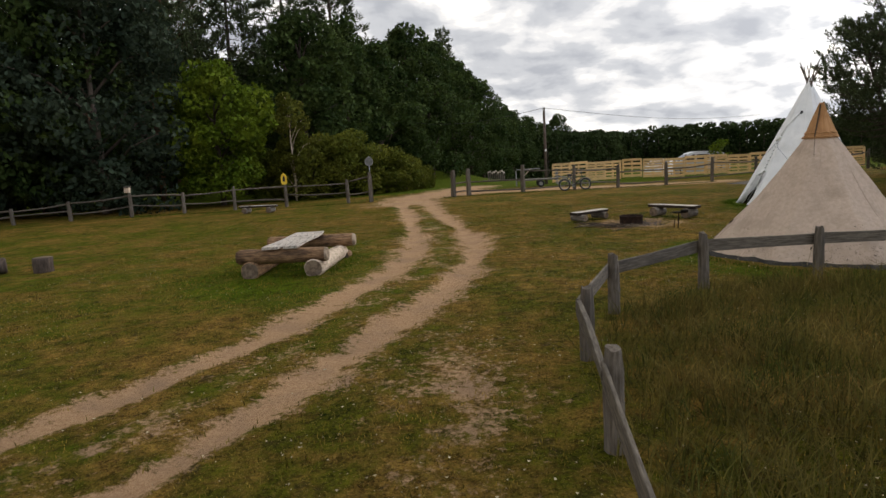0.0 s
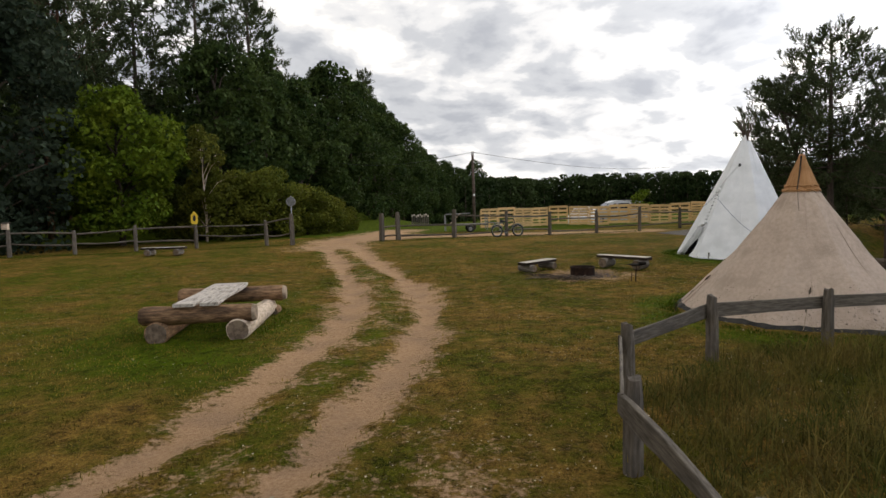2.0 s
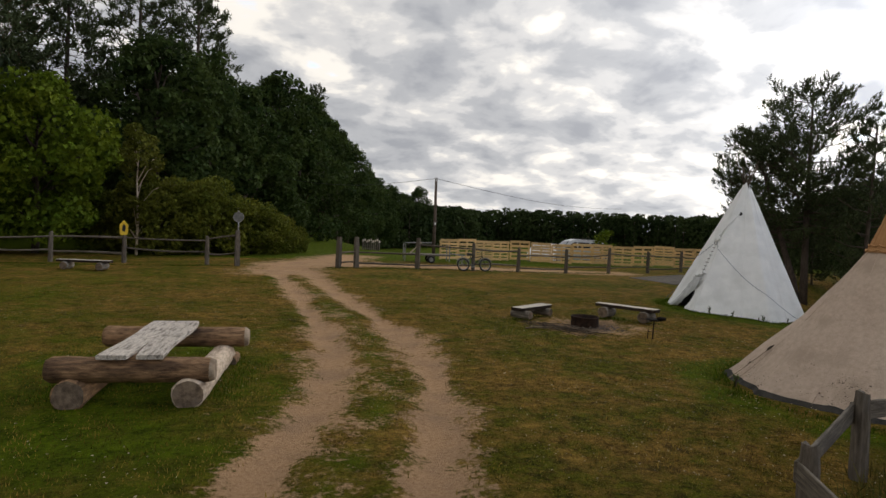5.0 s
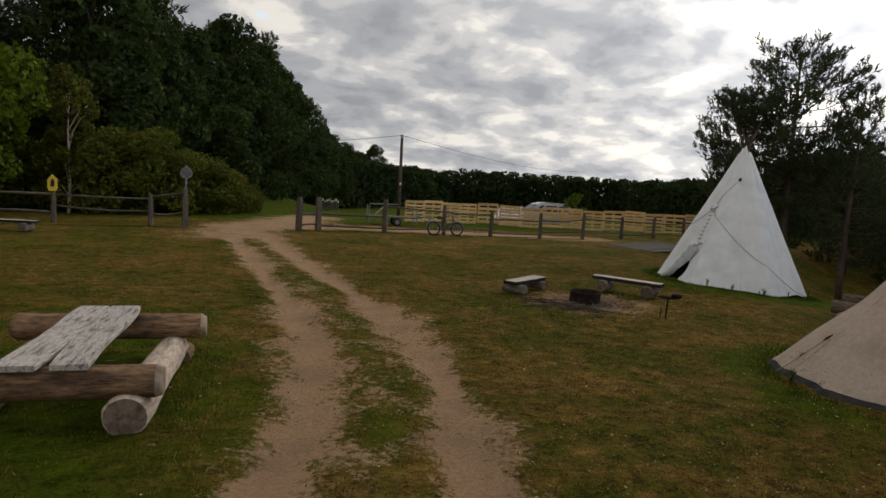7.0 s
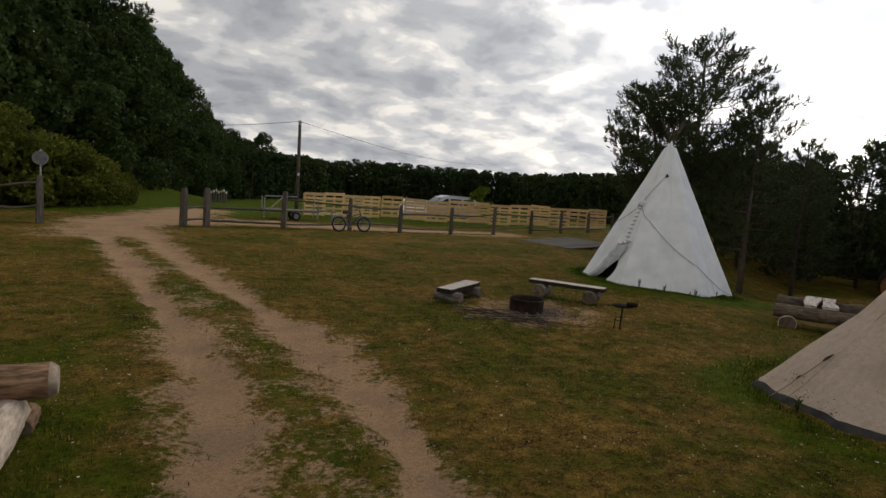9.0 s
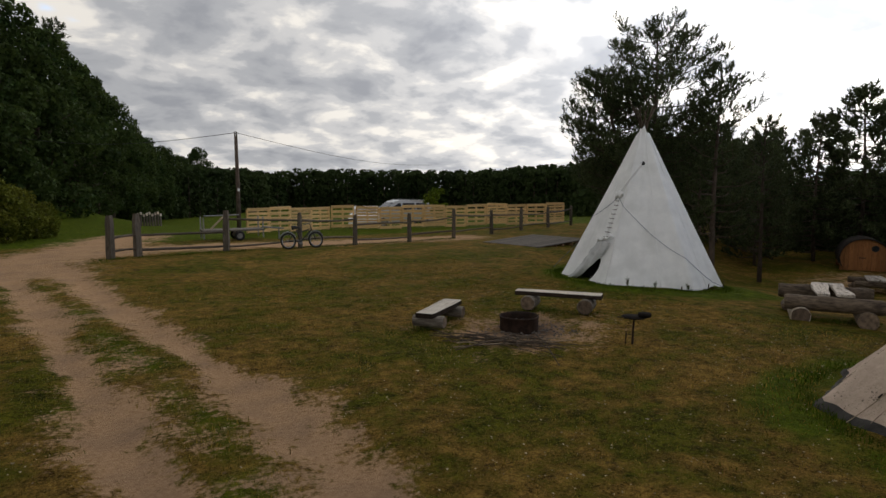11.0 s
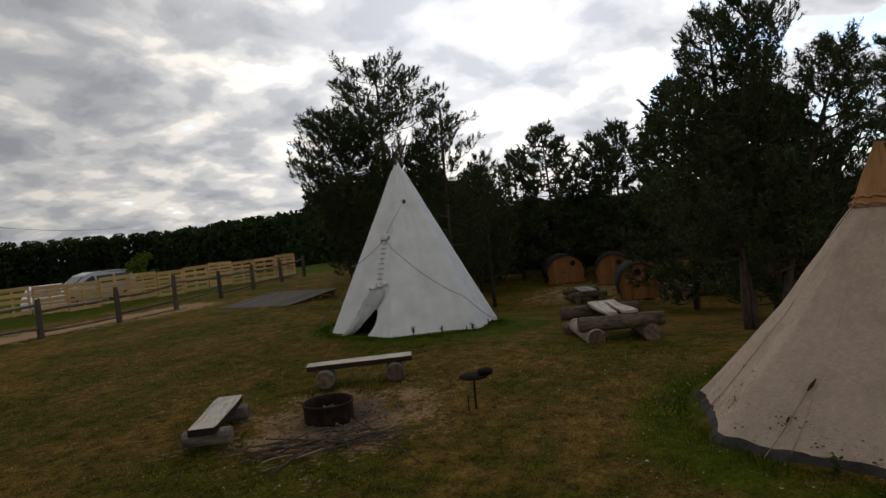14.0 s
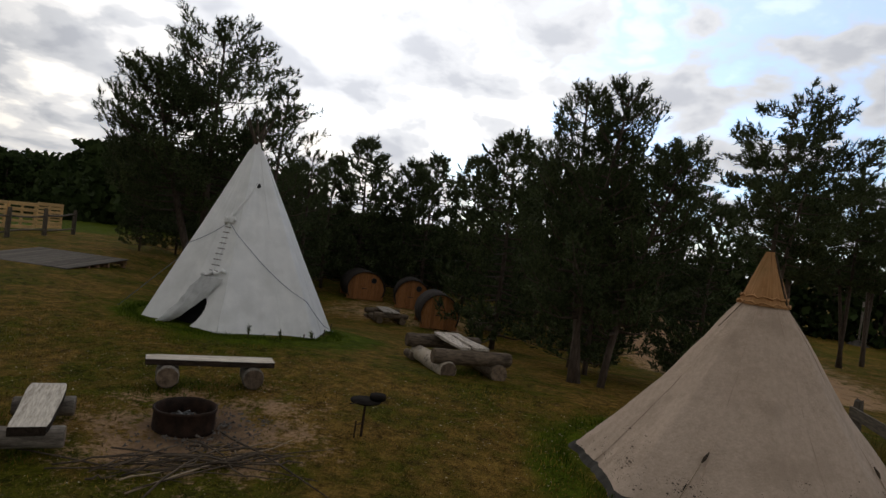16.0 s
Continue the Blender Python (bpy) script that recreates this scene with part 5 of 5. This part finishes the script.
def far_wood():
    """The distant wood all round, one mass of leaf clumps over a dark core of trunks."""
    rng = np.random.default_rng(31)
    cl, nr = [], []
    lines = [((14, 122), (55, 170), 9.6, 46, 44), ((55, 170), (100, 150), 10.2, 40, 44), ((100, 150), (88, 92), 10.2, 46, 44), ((88, 92), (50, 52), 8.4, 50, 44), ((50, 52), (38, 36), 5.6, 24, 40), ((42, 30), (62, -4), 4.8, 46, 34),
             ((62, -4), (48, -40), 7, 36, 22), ((48, -40), (-40, -45), 7, 40, 16), ((-40, -45), (-42, 30), 8, 40, 16), ((-42, 30), (-30, 62), 11, 36, 24), ((-30, 62), (-10, 82), 12.5, 34, 30), ((-10, 82), (14, 125), 12, 38, 36)]
    tv, tf = [], []
    for (x0, y0), (x1, y1), h, k, leaves in lines:
        out_way = Vector((y1 - y0, x0 - x1)).normalized()
        for q in range(k):
            for row in range(2):
                s = (q + 0.5 * row + rng.uniform(-0.2, 0.2)) / k
                x = x0 + (x1 - x0) * s + rng.normal(0, 1.0) - out_way.x * row * 4
                y = y0 + (y1 - y0) * s + rng.normal(0, 1.0) - out_way.y * row * 4
                hh = h * rng.uniform(0.84, 1.0) * (1 + 0.07 * row)
                z0 = float(ground_z(x, y))
                w = rng.uniform(2.0, 3.0)
                for c in range(7):
                    e = c / 6
                    round_off = math.sqrt(max(0.12, 1 - (e * 1.02) ** 3))
                    p, n = clump_points(rng, np.array([x + rng.normal(0, 0.6), y + rng.normal(0, 0.6), z0 + hh * (0.08 + 0.84 * e)]), np.array([w, w, hh * 0.11]) * (0.35 + 0.75 * round_off), leaves)
                    cl.append(p), nr.append(n)
                if row == 0:
                    a, b = tube([(x, y, z0 - 0.3), (x, y, z0 + hh * 0.8)], [0.2, 0.08], 5)
                    tf += [tuple(len(tv) + i for i in g) for g in b]
                    tv += a
    v, f = leaf_mesh(np.concatenate(cl), np.concatenate(nr), 0.62, rng, 0.2, 1.3)
    root = tagged(quick("far_wood", v, f, LEAF_FAR, None), "dark distant wood of mixed trees round the meadow", "wood", kind="stuff")
    tagged(lay("far_trunks", tv, tf, BARK, root), kind="stuff")


far_wood()


# ---- beyond the rail fence ----
def pallet(m, seed, boards=6):
    root = thing("pallet", m, "new pale wooden pallet set on edge as a fence panel", "pallet", "pallet fence")
    rng = random.Random(seed)
    for k, x in enumerate((-0.56, 0.0, 0.56)):
        plank("stringer", 1.12, 0.09, 0.09, NEW_WOOD, root, pose(x, 0.07, 0.58, 0, 90, 0), "", 0.0, seed + k, 3)
    for k in range(boards):
        z = 0.12 + k * 1.0 / (boards - 1)
        w = 0.155 if k in (0, boards - 1, boards // 2) else rng.choice((0.09, 0.12, 0.15))
        plank("board", 1.19, w, 0.022, NEW_WOOD, root, pose(rng.uniform(-0.01, 0.01), 0.012, z, 90, rng.uniform(-1.2, 1.2), 0), "", 0.0, seed + 7 + k, 3)
    return root


def pallet_fence():
    line = [(7.1, 38.6), (11.7, 39.7), (14.0, 38.6), (24.6, 35.7)]
    protos = [None, None, None]
    k = 0
    for (x0, y0), (x1, y1) in zip(line, line[1:]):
        d = math.hypot(x1 - x0, y1 - y0)
        n = round(d / 1.21)
        a = math.degrees(math.atan2(y1 - y0, x1 - x0))
        for q in range(n):
            s = (q + 0.5) / n
            x, y = x0 + (x1 - x0) * s, y0 + (y1 - y0) * s
            m = at(x, y, a + math.sin(k * 2.7) * 2.5, 0.02 + 0.05 * math.sin(k * 1.9)) @ pose(0, 0, 0, 0, 1.2 * math.sin(k * 3.1), 0)
            v = k % 3
            if protos[v] is None:
                protos[v] = pallet(m, 100 + 17 * v, (6, 5, 7)[v])
            else:
                copy_thing(protos[v], m)
            k += 1


pallet_fence()


def utility_pole():
    x, y, top = 6.6, 38.2, 4.9
    root = thing("utility_pole", at(x, y, 0), "slim grey wooden utility pole with two wires", "pole")
    h = top - float(ground_z(x, y))
    v, f = tube([(0, 0, -0.3), (0.0, 0, h * 0.5), (-0.02, 0.0, h)], [0.1, 0.085, 0.07], 10)
    lay("shaft", v, f, BARK, root, smooth=True)
    for k, z in enumerate((h - 0.08, h - 0.2)):
        v, f = tube([(-0.06, -0.1, z), (-0.06, -0.14, z + 0.01), (-0.06, -0.14, z + 0.09)], [0.012, 0.03, 0.022], 8)
        lay("insulator", v, f, WHITEP, root, "small white insulator")
    v, f = tube([(0.0, -0.09, 2.0), (0.0, -0.1, 2.12)], [0.05, 0.05], 4)
    lay("tag", v, f, WHITEP, root, "small white tag")
    for ex, ey, ez in ((31, 60, 4.6), (-2.5, 52, 5.3)):
        e = Vector((ex - x, ey - y, ez - float(ground_z(x, y))))
        s0 = Vector((-0.06, -0.12, h - 0.05))
        pts = [s0.lerp(e, q / 12) - Vector((0, 0, 0.5 * math.sin(math.pi * q / 12))) for q in range(13)]
        v, f = tube(pts, [0.012] * 13, 5)
        lay("wire", v, f, BLACKP, root, "thin dark wire")


utility_pole()


def disc(c, axis, r, t, seg=20):
    c, axis = Vector(c), Vector(axis).normalized()
    return tube([c - axis * t / 2, c + axis * t / 2], [r, r], seg)


def ring_tube(c, r, thick, seg=28, sec=7):
    """A tyre in the x-z plane."""
    v, f = [], []
    for i in range(seg):
        a = 2 * math.pi * i / seg
        for j in range(sec):
            b = 2 * math.pi * j / sec
            rr = r + thick * math.cos(b)
            v.append((c[0] + rr * math.cos(a), c[1] + thick * math.sin(b), c[2] + rr * math.sin(a)))
    f = [(i * sec + j, ((i + 1) % seg) * sec + j, ((i + 1) % seg) * sec + (j + 1) % sec, i * sec + (j + 1) % sec) for i in range(seg) for j in range(sec)]
    return v, f


def car(m, label, paint, hgt, seed):
    root = thing("car", m, label, "car", "parked cars")
    L, W = 4.3, 1.75
    low = [(-2.15, 0.45), (-2.12, 0.75), (-2.05, 0.92), (-1.0, 1.0), (1.0, 1.0), (1.75, 0.88), (2.12, 0.72), (2.15, 0.45), (2.0, 0.28), (-2.0, 0.28)]
    rings = []
    for y, ins, up_ in ((-W / 2, 0.06, 0.0), (-W / 2 + 0.05, 0.0, 0.03), (W / 2 - 0.05, 0.0, 0.03), (W / 2, 0.06, 0.0)):
        rings.append([Vector((px * (1 - ins * 0.3), y, pz + (up_ if pz > 0.5 else 0))) for px, pz in low])
    v, f = ring_loft(rings)
    lay("body", v, f, paint, root, "", False)
    cab = [(-1.95, 1.0), (-1.75, hgt - 0.16), (-1.5, hgt - 0.03), (0.1, hgt), (0.55, hgt - 0.1), (1.25, 1.0)]
    rings = []
    for y, k in ((-W / 2 + 0.04, 0), (-W / 2 + 0.17, 1), (W / 2 - 0.17, 1), (W / 2 - 0.04, 0)):
        rings.append([Vector((px * 0.99, (y if pz < 1.1 or k else y * 0.84), pz if not k or pz < 1.1 else pz + 0.03)) for px, pz in cab])
    v, f = ring_loft(rings)
    lay("cabin", v, f, paint, root)
    for sy in (-1, 1):
        for wx0, wx1 in ((-1.6, -0.85), (-0.78, 0.05), (0.12, 0.75)):
            top_x1 = wx1 if wx1 < 0.5 else 0.3
            y0, y1 = sy * (W / 2 - 0.03), sy * (W / 2 - 0.115)
            quad = [(wx0, y0, 1.06), (wx1 + (0.22 if wx1 > 0.5 else 0), y0, 1.06), (top_x1, y1, hgt - 0.16), (wx0 + 0.06, y1, hgt - 0.16)]
            q2 = [(a, b + sy * 0.012, c) for a, b, c in quad]
            v, f = ring_loft([quad, q2])
            lay("side_window", v, f, GLASS, root, "dark glass")
    for name, quad in (("windscreen", [(1.2, -0.7, 1.05), (1.2, 0.7, 1.05), (0.62, 0.62, hgt - 0.13), (0.62, -0.62, hgt - 0.13)]), ("rear_window", [(-1.95, -0.68, 1.08), (-1.95, 0.68, 1.08), (-1.77, 0.6, hgt - 0.2), (-1.77, -0.6, hgt - 0.2)])):
        sgn = 0.035 if quad[0][0] > 0 else -0.02
        v, f = ring_loft([quad, [(a + sgn, b, c + 0.01) for a, b, c in quad]])
        lay(name, v, f, GLASS, root, "dark glass")
    for wx in (-1.35, 1.35):
        for wy in (-W / 2 + 0.06, W / 2 - 0.06):
            v, f = ring_tube((wx, wy, 0.3), 0.235, 0.075)
            wheel = lay("wheel", v, f, RUBBER, root, "", True)
            v, f = disc((wx, wy, 0.3), (0, 1, 0), 0.19, 0.12)
            lay("rim", v, f, STEEL, wheel)
    for wy in (-0.62, 0.62):
        v, f = disc((2.13, wy, 0.68), (1, 0, 0.2), 0.1, 0.06, 12)
        lay("headlight", v, f, WHITEP, root)
        v, f = disc((-2.11, wy * 1.1, 0.8), (1, 0, 0), 0.09, 0.06, 8)
        lay("tail_light", v, f, RED, root)
    v, f = tube([(-1.5, -W / 2 + 0.2, hgt + 0.05), (0.0, -W / 2 + 0.2, hgt + 0.07)], [0.02, 0.02], 6)
    lay("roof_rail", v, f, PLASTIC, root)


car(at(17.9, 43.4, 172), "silver estate car parked behind the pallet fence", SILVER, 1.62, 1)
car(at(15.7, 43.6, 240, -0.15), "white car parked behind the pallet fence", WHITEP, 1.38, 2)


def bicycle():
    root = thing("bicycle", at(6.72, 30.62, 4) @ pose(0, 0, 0, -9) @ Matrix.Diagonal((1.25, 1.25, 1.25, 1)), "small dark bicycle with grey mudguards leaning on a fence post", "bicycle")
    R = 0.235
    for x in (-0.42, 0.42):
        v, f = ring_tube((x, 0, R), R - 0.025, 0.024)
        wheel = lay("wheel", v, f, RUBBER, root, "", True)
        v, f = ring_tube((x, 0, R), R - 0.055, 0.012, 24, 5)
        lay("rim", v, f, STEEL, wheel)
        for k in range(8):
            a = k * math.pi / 4
            v, f = tube([(x, 0, R), (x + (R - 0.06) * math.cos(a), 0, R + (R - 0.06) * math.sin(a))], [0.003, 0.003], 4)
            lay("spoke", v, f, STEEL, wheel)
        arc = [(x + (R + 0.02) * math.cos(a), 0, R + (R + 0.02) * math.sin(a)) for a in np.linspace(0.4, 2.9, 10)]
        v, f = tube(arc, [0.018] * 10, 5)
        lay("mudguard", v, f, STEEL, root, "grey mudguard")
    for a, b, r in (((-0.42, 0, R), (-0.05, 0, 0.2), 0.011), ((-0.05, 0, 0.2), (-0.15, 0, 0.56), 0.014), ((-0.05, 0, 0.2), (0.3, 0, 0.52), 0.016), ((-0.12, 0, 0.45), (0.29, 0, 0.56), 0.013), ((-0.42, 0, R), (-0.14, 0, 0.5), 0.01), ((0.42, 0, R), (0.27, 0, 0.68), 0.013)):
        v, f = tube([a, b], [r, r], 7)
        lay("frame_tube", v, f, BLACKP, root)
    v, f = tube([(0.2, -0.24, 0.7), (0.27, -0.1, 0.72), (0.27, 0.1, 0.72), (0.2, 0.24, 0.7)], [0.012] * 4, 7)
    lay("handlebar", v, f, STEEL, root)
    v, f = tube([(-0.27, 0, 0.6), (-0.2, 0, 0.615), (-0.05, 0, 0.6)], [0.06, 0.055, 0.02], 8)
    lay("saddle", v, f, BLACKP, root)
    v, f = disc((-0.05, 0.03, 0.2), (0, 1, 0), 0.07, 0.012, 16)
    lay("crank", v, f, STEEL, root)


bicycle()


def trailer():
    root = thing("trailer", at(5.6, 35.6, -6), "old flat farm trailer with a slanting brace, parked on the verge", "trailer")
    plank("bed", 2.4, 1.1, 0.07, DECK, root, pose(0, 0, 0.42), "grey plank bed", 0.0, 3)
    for x, y in ((-1.15, -0.5), (1.15, -0.5), (-1.15, 0.5), (1.15, 0.5)):
        post("stake", 0.85, 0.035, STEEL, root, pose(x, y, 0.1), "", 4, True, 0.0)
    v, f = tube([(-0.9, -0.56, 0.5), (-0.35, -0.56, 1.05)], [0.035, 0.035], 6)
    lay("brace", v, f, PALE_LOG, root, "pale slanting brace")
    v, f = tube([(-1.15, -0.55, 1.02), (0.2, -0.55, 1.05)], [0.03, 0.03], 6)
    lay("side_rail", v, f, STEEL, root)
    for y in (-0.58, 0.58):
        v, f = ring_tube((0.2, y, 0.2), 0.14, 0.06)
        wheel = lay("wheel", v, f, RUBBER, root, "", True)
        v, f = disc((0.2, y, 0.2), (0, 1, 0), 0.11, 0.09)
        lay("rim", v, f, STEEL, wheel)
    v, f = tube([(1.2, 0, 0.5), (2.1, 0, 0.42)], [0.04, 0.035], 6)
    lay("drawbar", v, f, STEEL, root)
    post("prop", 0.45, 0.03, STEEL, root, pose(1.9, 0, 0), "", 5, False, 0.05)


trailer()

palisade = thing("palisade", at(4.6, 50, 20) @ Matrix.Diagonal((0.75, 0.75, 0.7, 1)), "short row of stakes with pale sawn tops", "fence")
for k in range(9):
    post("stake", 0.95 + 0.1 * math.sin(k * 2.1), 0.07, RAIL, palisade, pose(-0.9 + 0.23 * k, 0, 0), "", k, False)
    v, f = tube([(-0.9 + 0.23 * k, 0, 0.9 + 0.1 * math.sin(k * 2.1)), (-0.9 + 0.23 * k, 0, 1.12 + 0.1 * math.sin(k * 2.1))], [0.085, 0.08], 8)
    lay("stake_top", v, f, BIRCH, palisade, "pale peeled top")


def plate_sign():
    """Yellow upright plate with a dark bird-like blot, above a fence post."""
    root = thing("nature_sign", at(-7.7, 30.86), "yellow pointed plate sign with a dark blot on a fence post", "sign")
    shape = [(-0.11, 0), (0.11, 0), (0.15, 0.12), (0.15, 0.4), (0.0, 0.58), (-0.15, 0.4), (-0.15, 0.12)]
    v, f = ring_loft([[Vector((a, -0.012, 1.12 + b)) for a, b in shape], [Vector((a, 0.012, 1.12 + b)) for a, b in shape]])
    lay("plate", v, f, YELLOW, root, "yellow plate")
    blot = [(-0.06, 0.16), (0.04, 0.13), (0.07, 0.26), (0.06, 0.36), (0.0, 0.43), (-0.05, 0.34)]
    v, f = ring_loft([[Vector((a, -0.02, 1.12 + b)) for a, b in blot], [Vector((a, -0.014, 1.12 + b)) for a, b in blot]])
    lay("emblem", v, f, BLACKP, root, "dark blot")
    v, f = tube([(0, 0.03, -0.1), (0, 0.03, 1.6)], [0.03, 0.03], 8)
    lay("stake", v, f, POST, root)


def disc_sign():
    root = thing("round_sign", at(-3.4, 30.66), "faded grey round sign on a pole beside the gate post", "sign")
    v, f = tube([(0, 0, -0.2), (0, 0, 2.25)], [0.028, 0.028], 8)
    lay("pole", v, f, STEEL, root)
    v, f = disc((0, -0.04, 1.98), (0, 1, 0.03), 0.21, 0.02, 28)
    lay("disc", v, f, GREYP, root, "faded grey disc")
    v, f = ring_tube((0, -0.05, 1.98), 0.2, 0.012, 28, 5)
    lay("rim", v, f, STEEL, root)


def lamp_box():
    root = thing("nest_box", at(-14.6, 29.06), "small pale box fixed on top of a fence post", "box")
    plank("box", 0.22, 0.18, 0.24, PALE_LOG, root, pose(0, 0, 1.28), "", 0.0, 3, 2)
    plank("lid", 0.28, 0.24, 0.03, RAIL, root, pose(0, 0, 1.42, 8), "", 0.0, 4, 2)
    v, f = tube([(0, 0.05, -0.1), (0, 0.05, 1.2)], [0.035, 0.03], 7)
    lay("stake", v, f, POST, root)


plate_sign()
disc_sign()
lamp_box()


def deck():
    root = thing("wooden_deck", pose(15.1, 27.7, 0, 0, -3, 6), "low grey weathered plank platform on the meadow", "deck")
    z = 0.36
    for k in range(23):
        plank("deck_board", 2.9, 0.118, 0.03, DECK, root, pose(0, -1.375 + 0.125 * k, z - 0.015 + 0.003 * math.sin(k * 2.9)), "", 0.0, 60 + k, 4)
    for x in (-1.35, -0.45, 0.45, 1.35):
        plank("joist", 2.85, 0.07, 0.14, BARE, root, pose(x, 0, z - 0.103, 0, 0, 90), "", 0.0, 90, 3)
    for x in (-1.35, 0, 1.35):
        for y in (-1.33, 0, 1.33):
            post("support", 0.26, 0.07, BARE, root, pose(x, y, 0.05), "", 7, True, 0.1)


deck()


# ---- cabins under the pines ----
def cabin(m, label, w, h, depth, window_at, seed):
    root = thing("barrel_cabin", m, label, "cabin", "barrel cabins")
    seg = 26

    def arch(k, grow=0.0):
        a = math.pi * (-0.14 + 1.28 * k / (seg - 1))
        return Vector(((w / 2 + grow) * math.cos(a) * (0.97 if a < 0 or a > math.pi else 1), 0, h * 0.4 + (h * 0.6 + grow) * math.sin(a)))
    outline = [arch(k) for k in range(seg)]
    low = min(p.z for p in outline)
    # front and back walls of upright boards
    n = 11
    for y, face in ((-depth / 2, -1), (depth / 2, 1)):
        for k in range(n):
            x0, x1 = -w / 2 + w * k / n + 0.004, -w / 2 + w * (k + 1) / n - 0.004

            def top(x):
                c = max(0.0, 1 - (x / (w / 2)) ** 2)
                return h * 0.4 + h * 0.6 * math.sqrt(c)
            b = 0.03
            quad = [(x0, b), (x1, b), (x1, max(top(x1), 0.2)), (x0, max(top(x0), 0.2))]
            off = 0.004 * ((k * 7) % 3)
            v, f = ring_loft([[Vector((a, y + face * (0.02 + off), c)) for a, c in quad], [Vector((a, y - face * 0.02, c)) for a, c in quad]])
            lay("wall_board", v, f, CABIN, root, "orange-brown stained board")
    v, f = [], []
    for y in (-depth / 2 - 0.12, depth / 2 + 0.1):
        for g in (0.015, 0.06):
            v += [arch(k, g) + Vector((0, y, 0)) for k in range(seg)]
    for k in range(seg - 1):
        f += [(k, k + 1, 2 * seg + k + 1, 2 * seg + k), (seg + k, 3 * seg + k, 3 * seg + k + 1, seg + k + 1), (k, seg + k, seg + k + 1, k + 1), (2 * seg + k, 2 * seg + k + 1, 3 * seg + k + 1, 3 * seg + k)]
    f += [(0, 2 * seg, 3 * seg, seg), (seg - 1, 2 * seg - 1, 4 * seg - 1, 3 * seg - 1)]
    lay("barrel_roof", v, f, FELT, root, "dark felt barrel roof", True)
    wx, wz = window_at
    v, f = disc((wx, -depth / 2 - 0.035, wz), (0, 1, 0), h * 0.085, 0.03, 20)
    win = lay("round_window", v, f, GLASS, root, "dark round window")
    v, f = ring_tube((wx, -depth / 2 - 0.045, wz), h * 0.09, 0.018, 22, 6)
    lay("window_frame", v, f, BLACKP, win)
    v, f = tube([(-w * 0.12, -depth / 2 - 0.05, h * 0.42), (w * 0.02, -depth / 2 - 0.05, h * 0.42)], [0.02, 0.02], 6)
    lay("latch", v, f, BLACKP, root, "dark iron latch")
    for sx in (-0.8, 0.8):
        plank("skid", depth, 0.1, 0.1, BARE, root, pose(sx * w * 0.42, 0, 0.0, 0, 0, 90), "", 0.0, 3, 2)


cabin(at(27.6, 18.3, -72), "orange barrel cabin with a round window beside the sandy yard", 1.7, 1.55, 2.1, (-0.05, 1.2), 1)
cabin(at(32.6, 20.6, -74), "orange barrel cabin half hidden behind another cabin", 1.8, 1.55, 2.1, (0.3, 1.15), 2)
cabin(at(33.2, 23.6, -62), "orange barrel cabin with a dark round window under pines", 2.05, 1.55, 2.1, (0.4, 1.12), 3)
log_table(at(26.6, 20.4, -60), "weathered log table on the sandy yard by the cabins", 1.6, 1.4, 0.16, 0.13, False, 71, 2, old=True)
log_table(at(28.6, 16.0, -80), "weathered log table beside the barrel cabin", 1.5, 1.3, 0.15, 0.12, False, 81, 2, old=True)


# ---- small things in the grass ----
WEEDS = [(10.0, 19.0, 0.26), (11.06, 18.16, 0.18), (10.4, 18.55, 0.16), (5.0, 11.9, 0.2)]


def weed(m, label, h, seed):
    """A stalk with side twigs, narrow leaves and seed heads."""
    rng = random.Random(seed)
    root = thing("weed", m, label, "weed", "tall weeds")
    for k in range(4):
        a = rng.uniform(0, 6.28)
        lean = rng.uniform(0.05, 0.2) * h
        hk = h * rng.uniform(0.65, 1.0)
        top = Vector((lean * math.cos(a), lean * math.sin(a), hk))
        v, f = tube([(0, 0, -0.04), top * 0.55 - Vector((0, 0, 0.02)), top], [0.006, 0.005, 0.003], 5)
        stalk = lay("stalk", v, f, TWIG, root)
        lv, lf = [], []
        for q in range(16):
            u = rng.uniform(0.25, 1.0)
            b = rng.uniform(0, 6.28)
            d = Vector((math.cos(b), math.sin(b), rng.uniform(0.1, 0.6))) * rng.uniform(0.03, 0.08)
            w = Vector((-math.sin(b), math.cos(b), 0)) * 0.012
            c = top * u
            n = len(lv)
            lv += [c, c + d * 0.5 + w, c + d, c + d * 0.5 - w]
            lf.append((n, n + 1, n + 2, n + 3))
        lay("leaves", lv, lf, FRESH, stalk)


for k, (x, y, h) in enumerate(WEEDS):
    weed(at(x, y, 70 * k), "thin green weed with small leaves growing at a tent's foot", h, 200 + k)


def marker_post():
    root = thing("marker_post", at(55.1, -12.8) @ Matrix.Diagonal((2.5, 2.5, 2.5, 1)), "slim pale post in a low heap of sand beyond the tents", "post")
    v, f = tube([(0, 0, -0.2), (0.01, 0, 0.7), (0.0, 0.01, 1.45)], [0.04, 0.038, 0.034], 8, 0.05, 3)
    lay("shaft", v, f, GREY_LOG, root, "pale weathered shaft", True)
    bm = bmesh.new()
    bmesh.ops.create_cone(bm, cap_ends=True, segments=20, radius1=0.4, radius2=0.12, depth=0.22)
    for q in bm.verts:
        q.co.z += 0.06 + 0.03 * noise.noise(q.co * 3)
    part("base", bm, ASH, root, "low grey base")


marker_post()
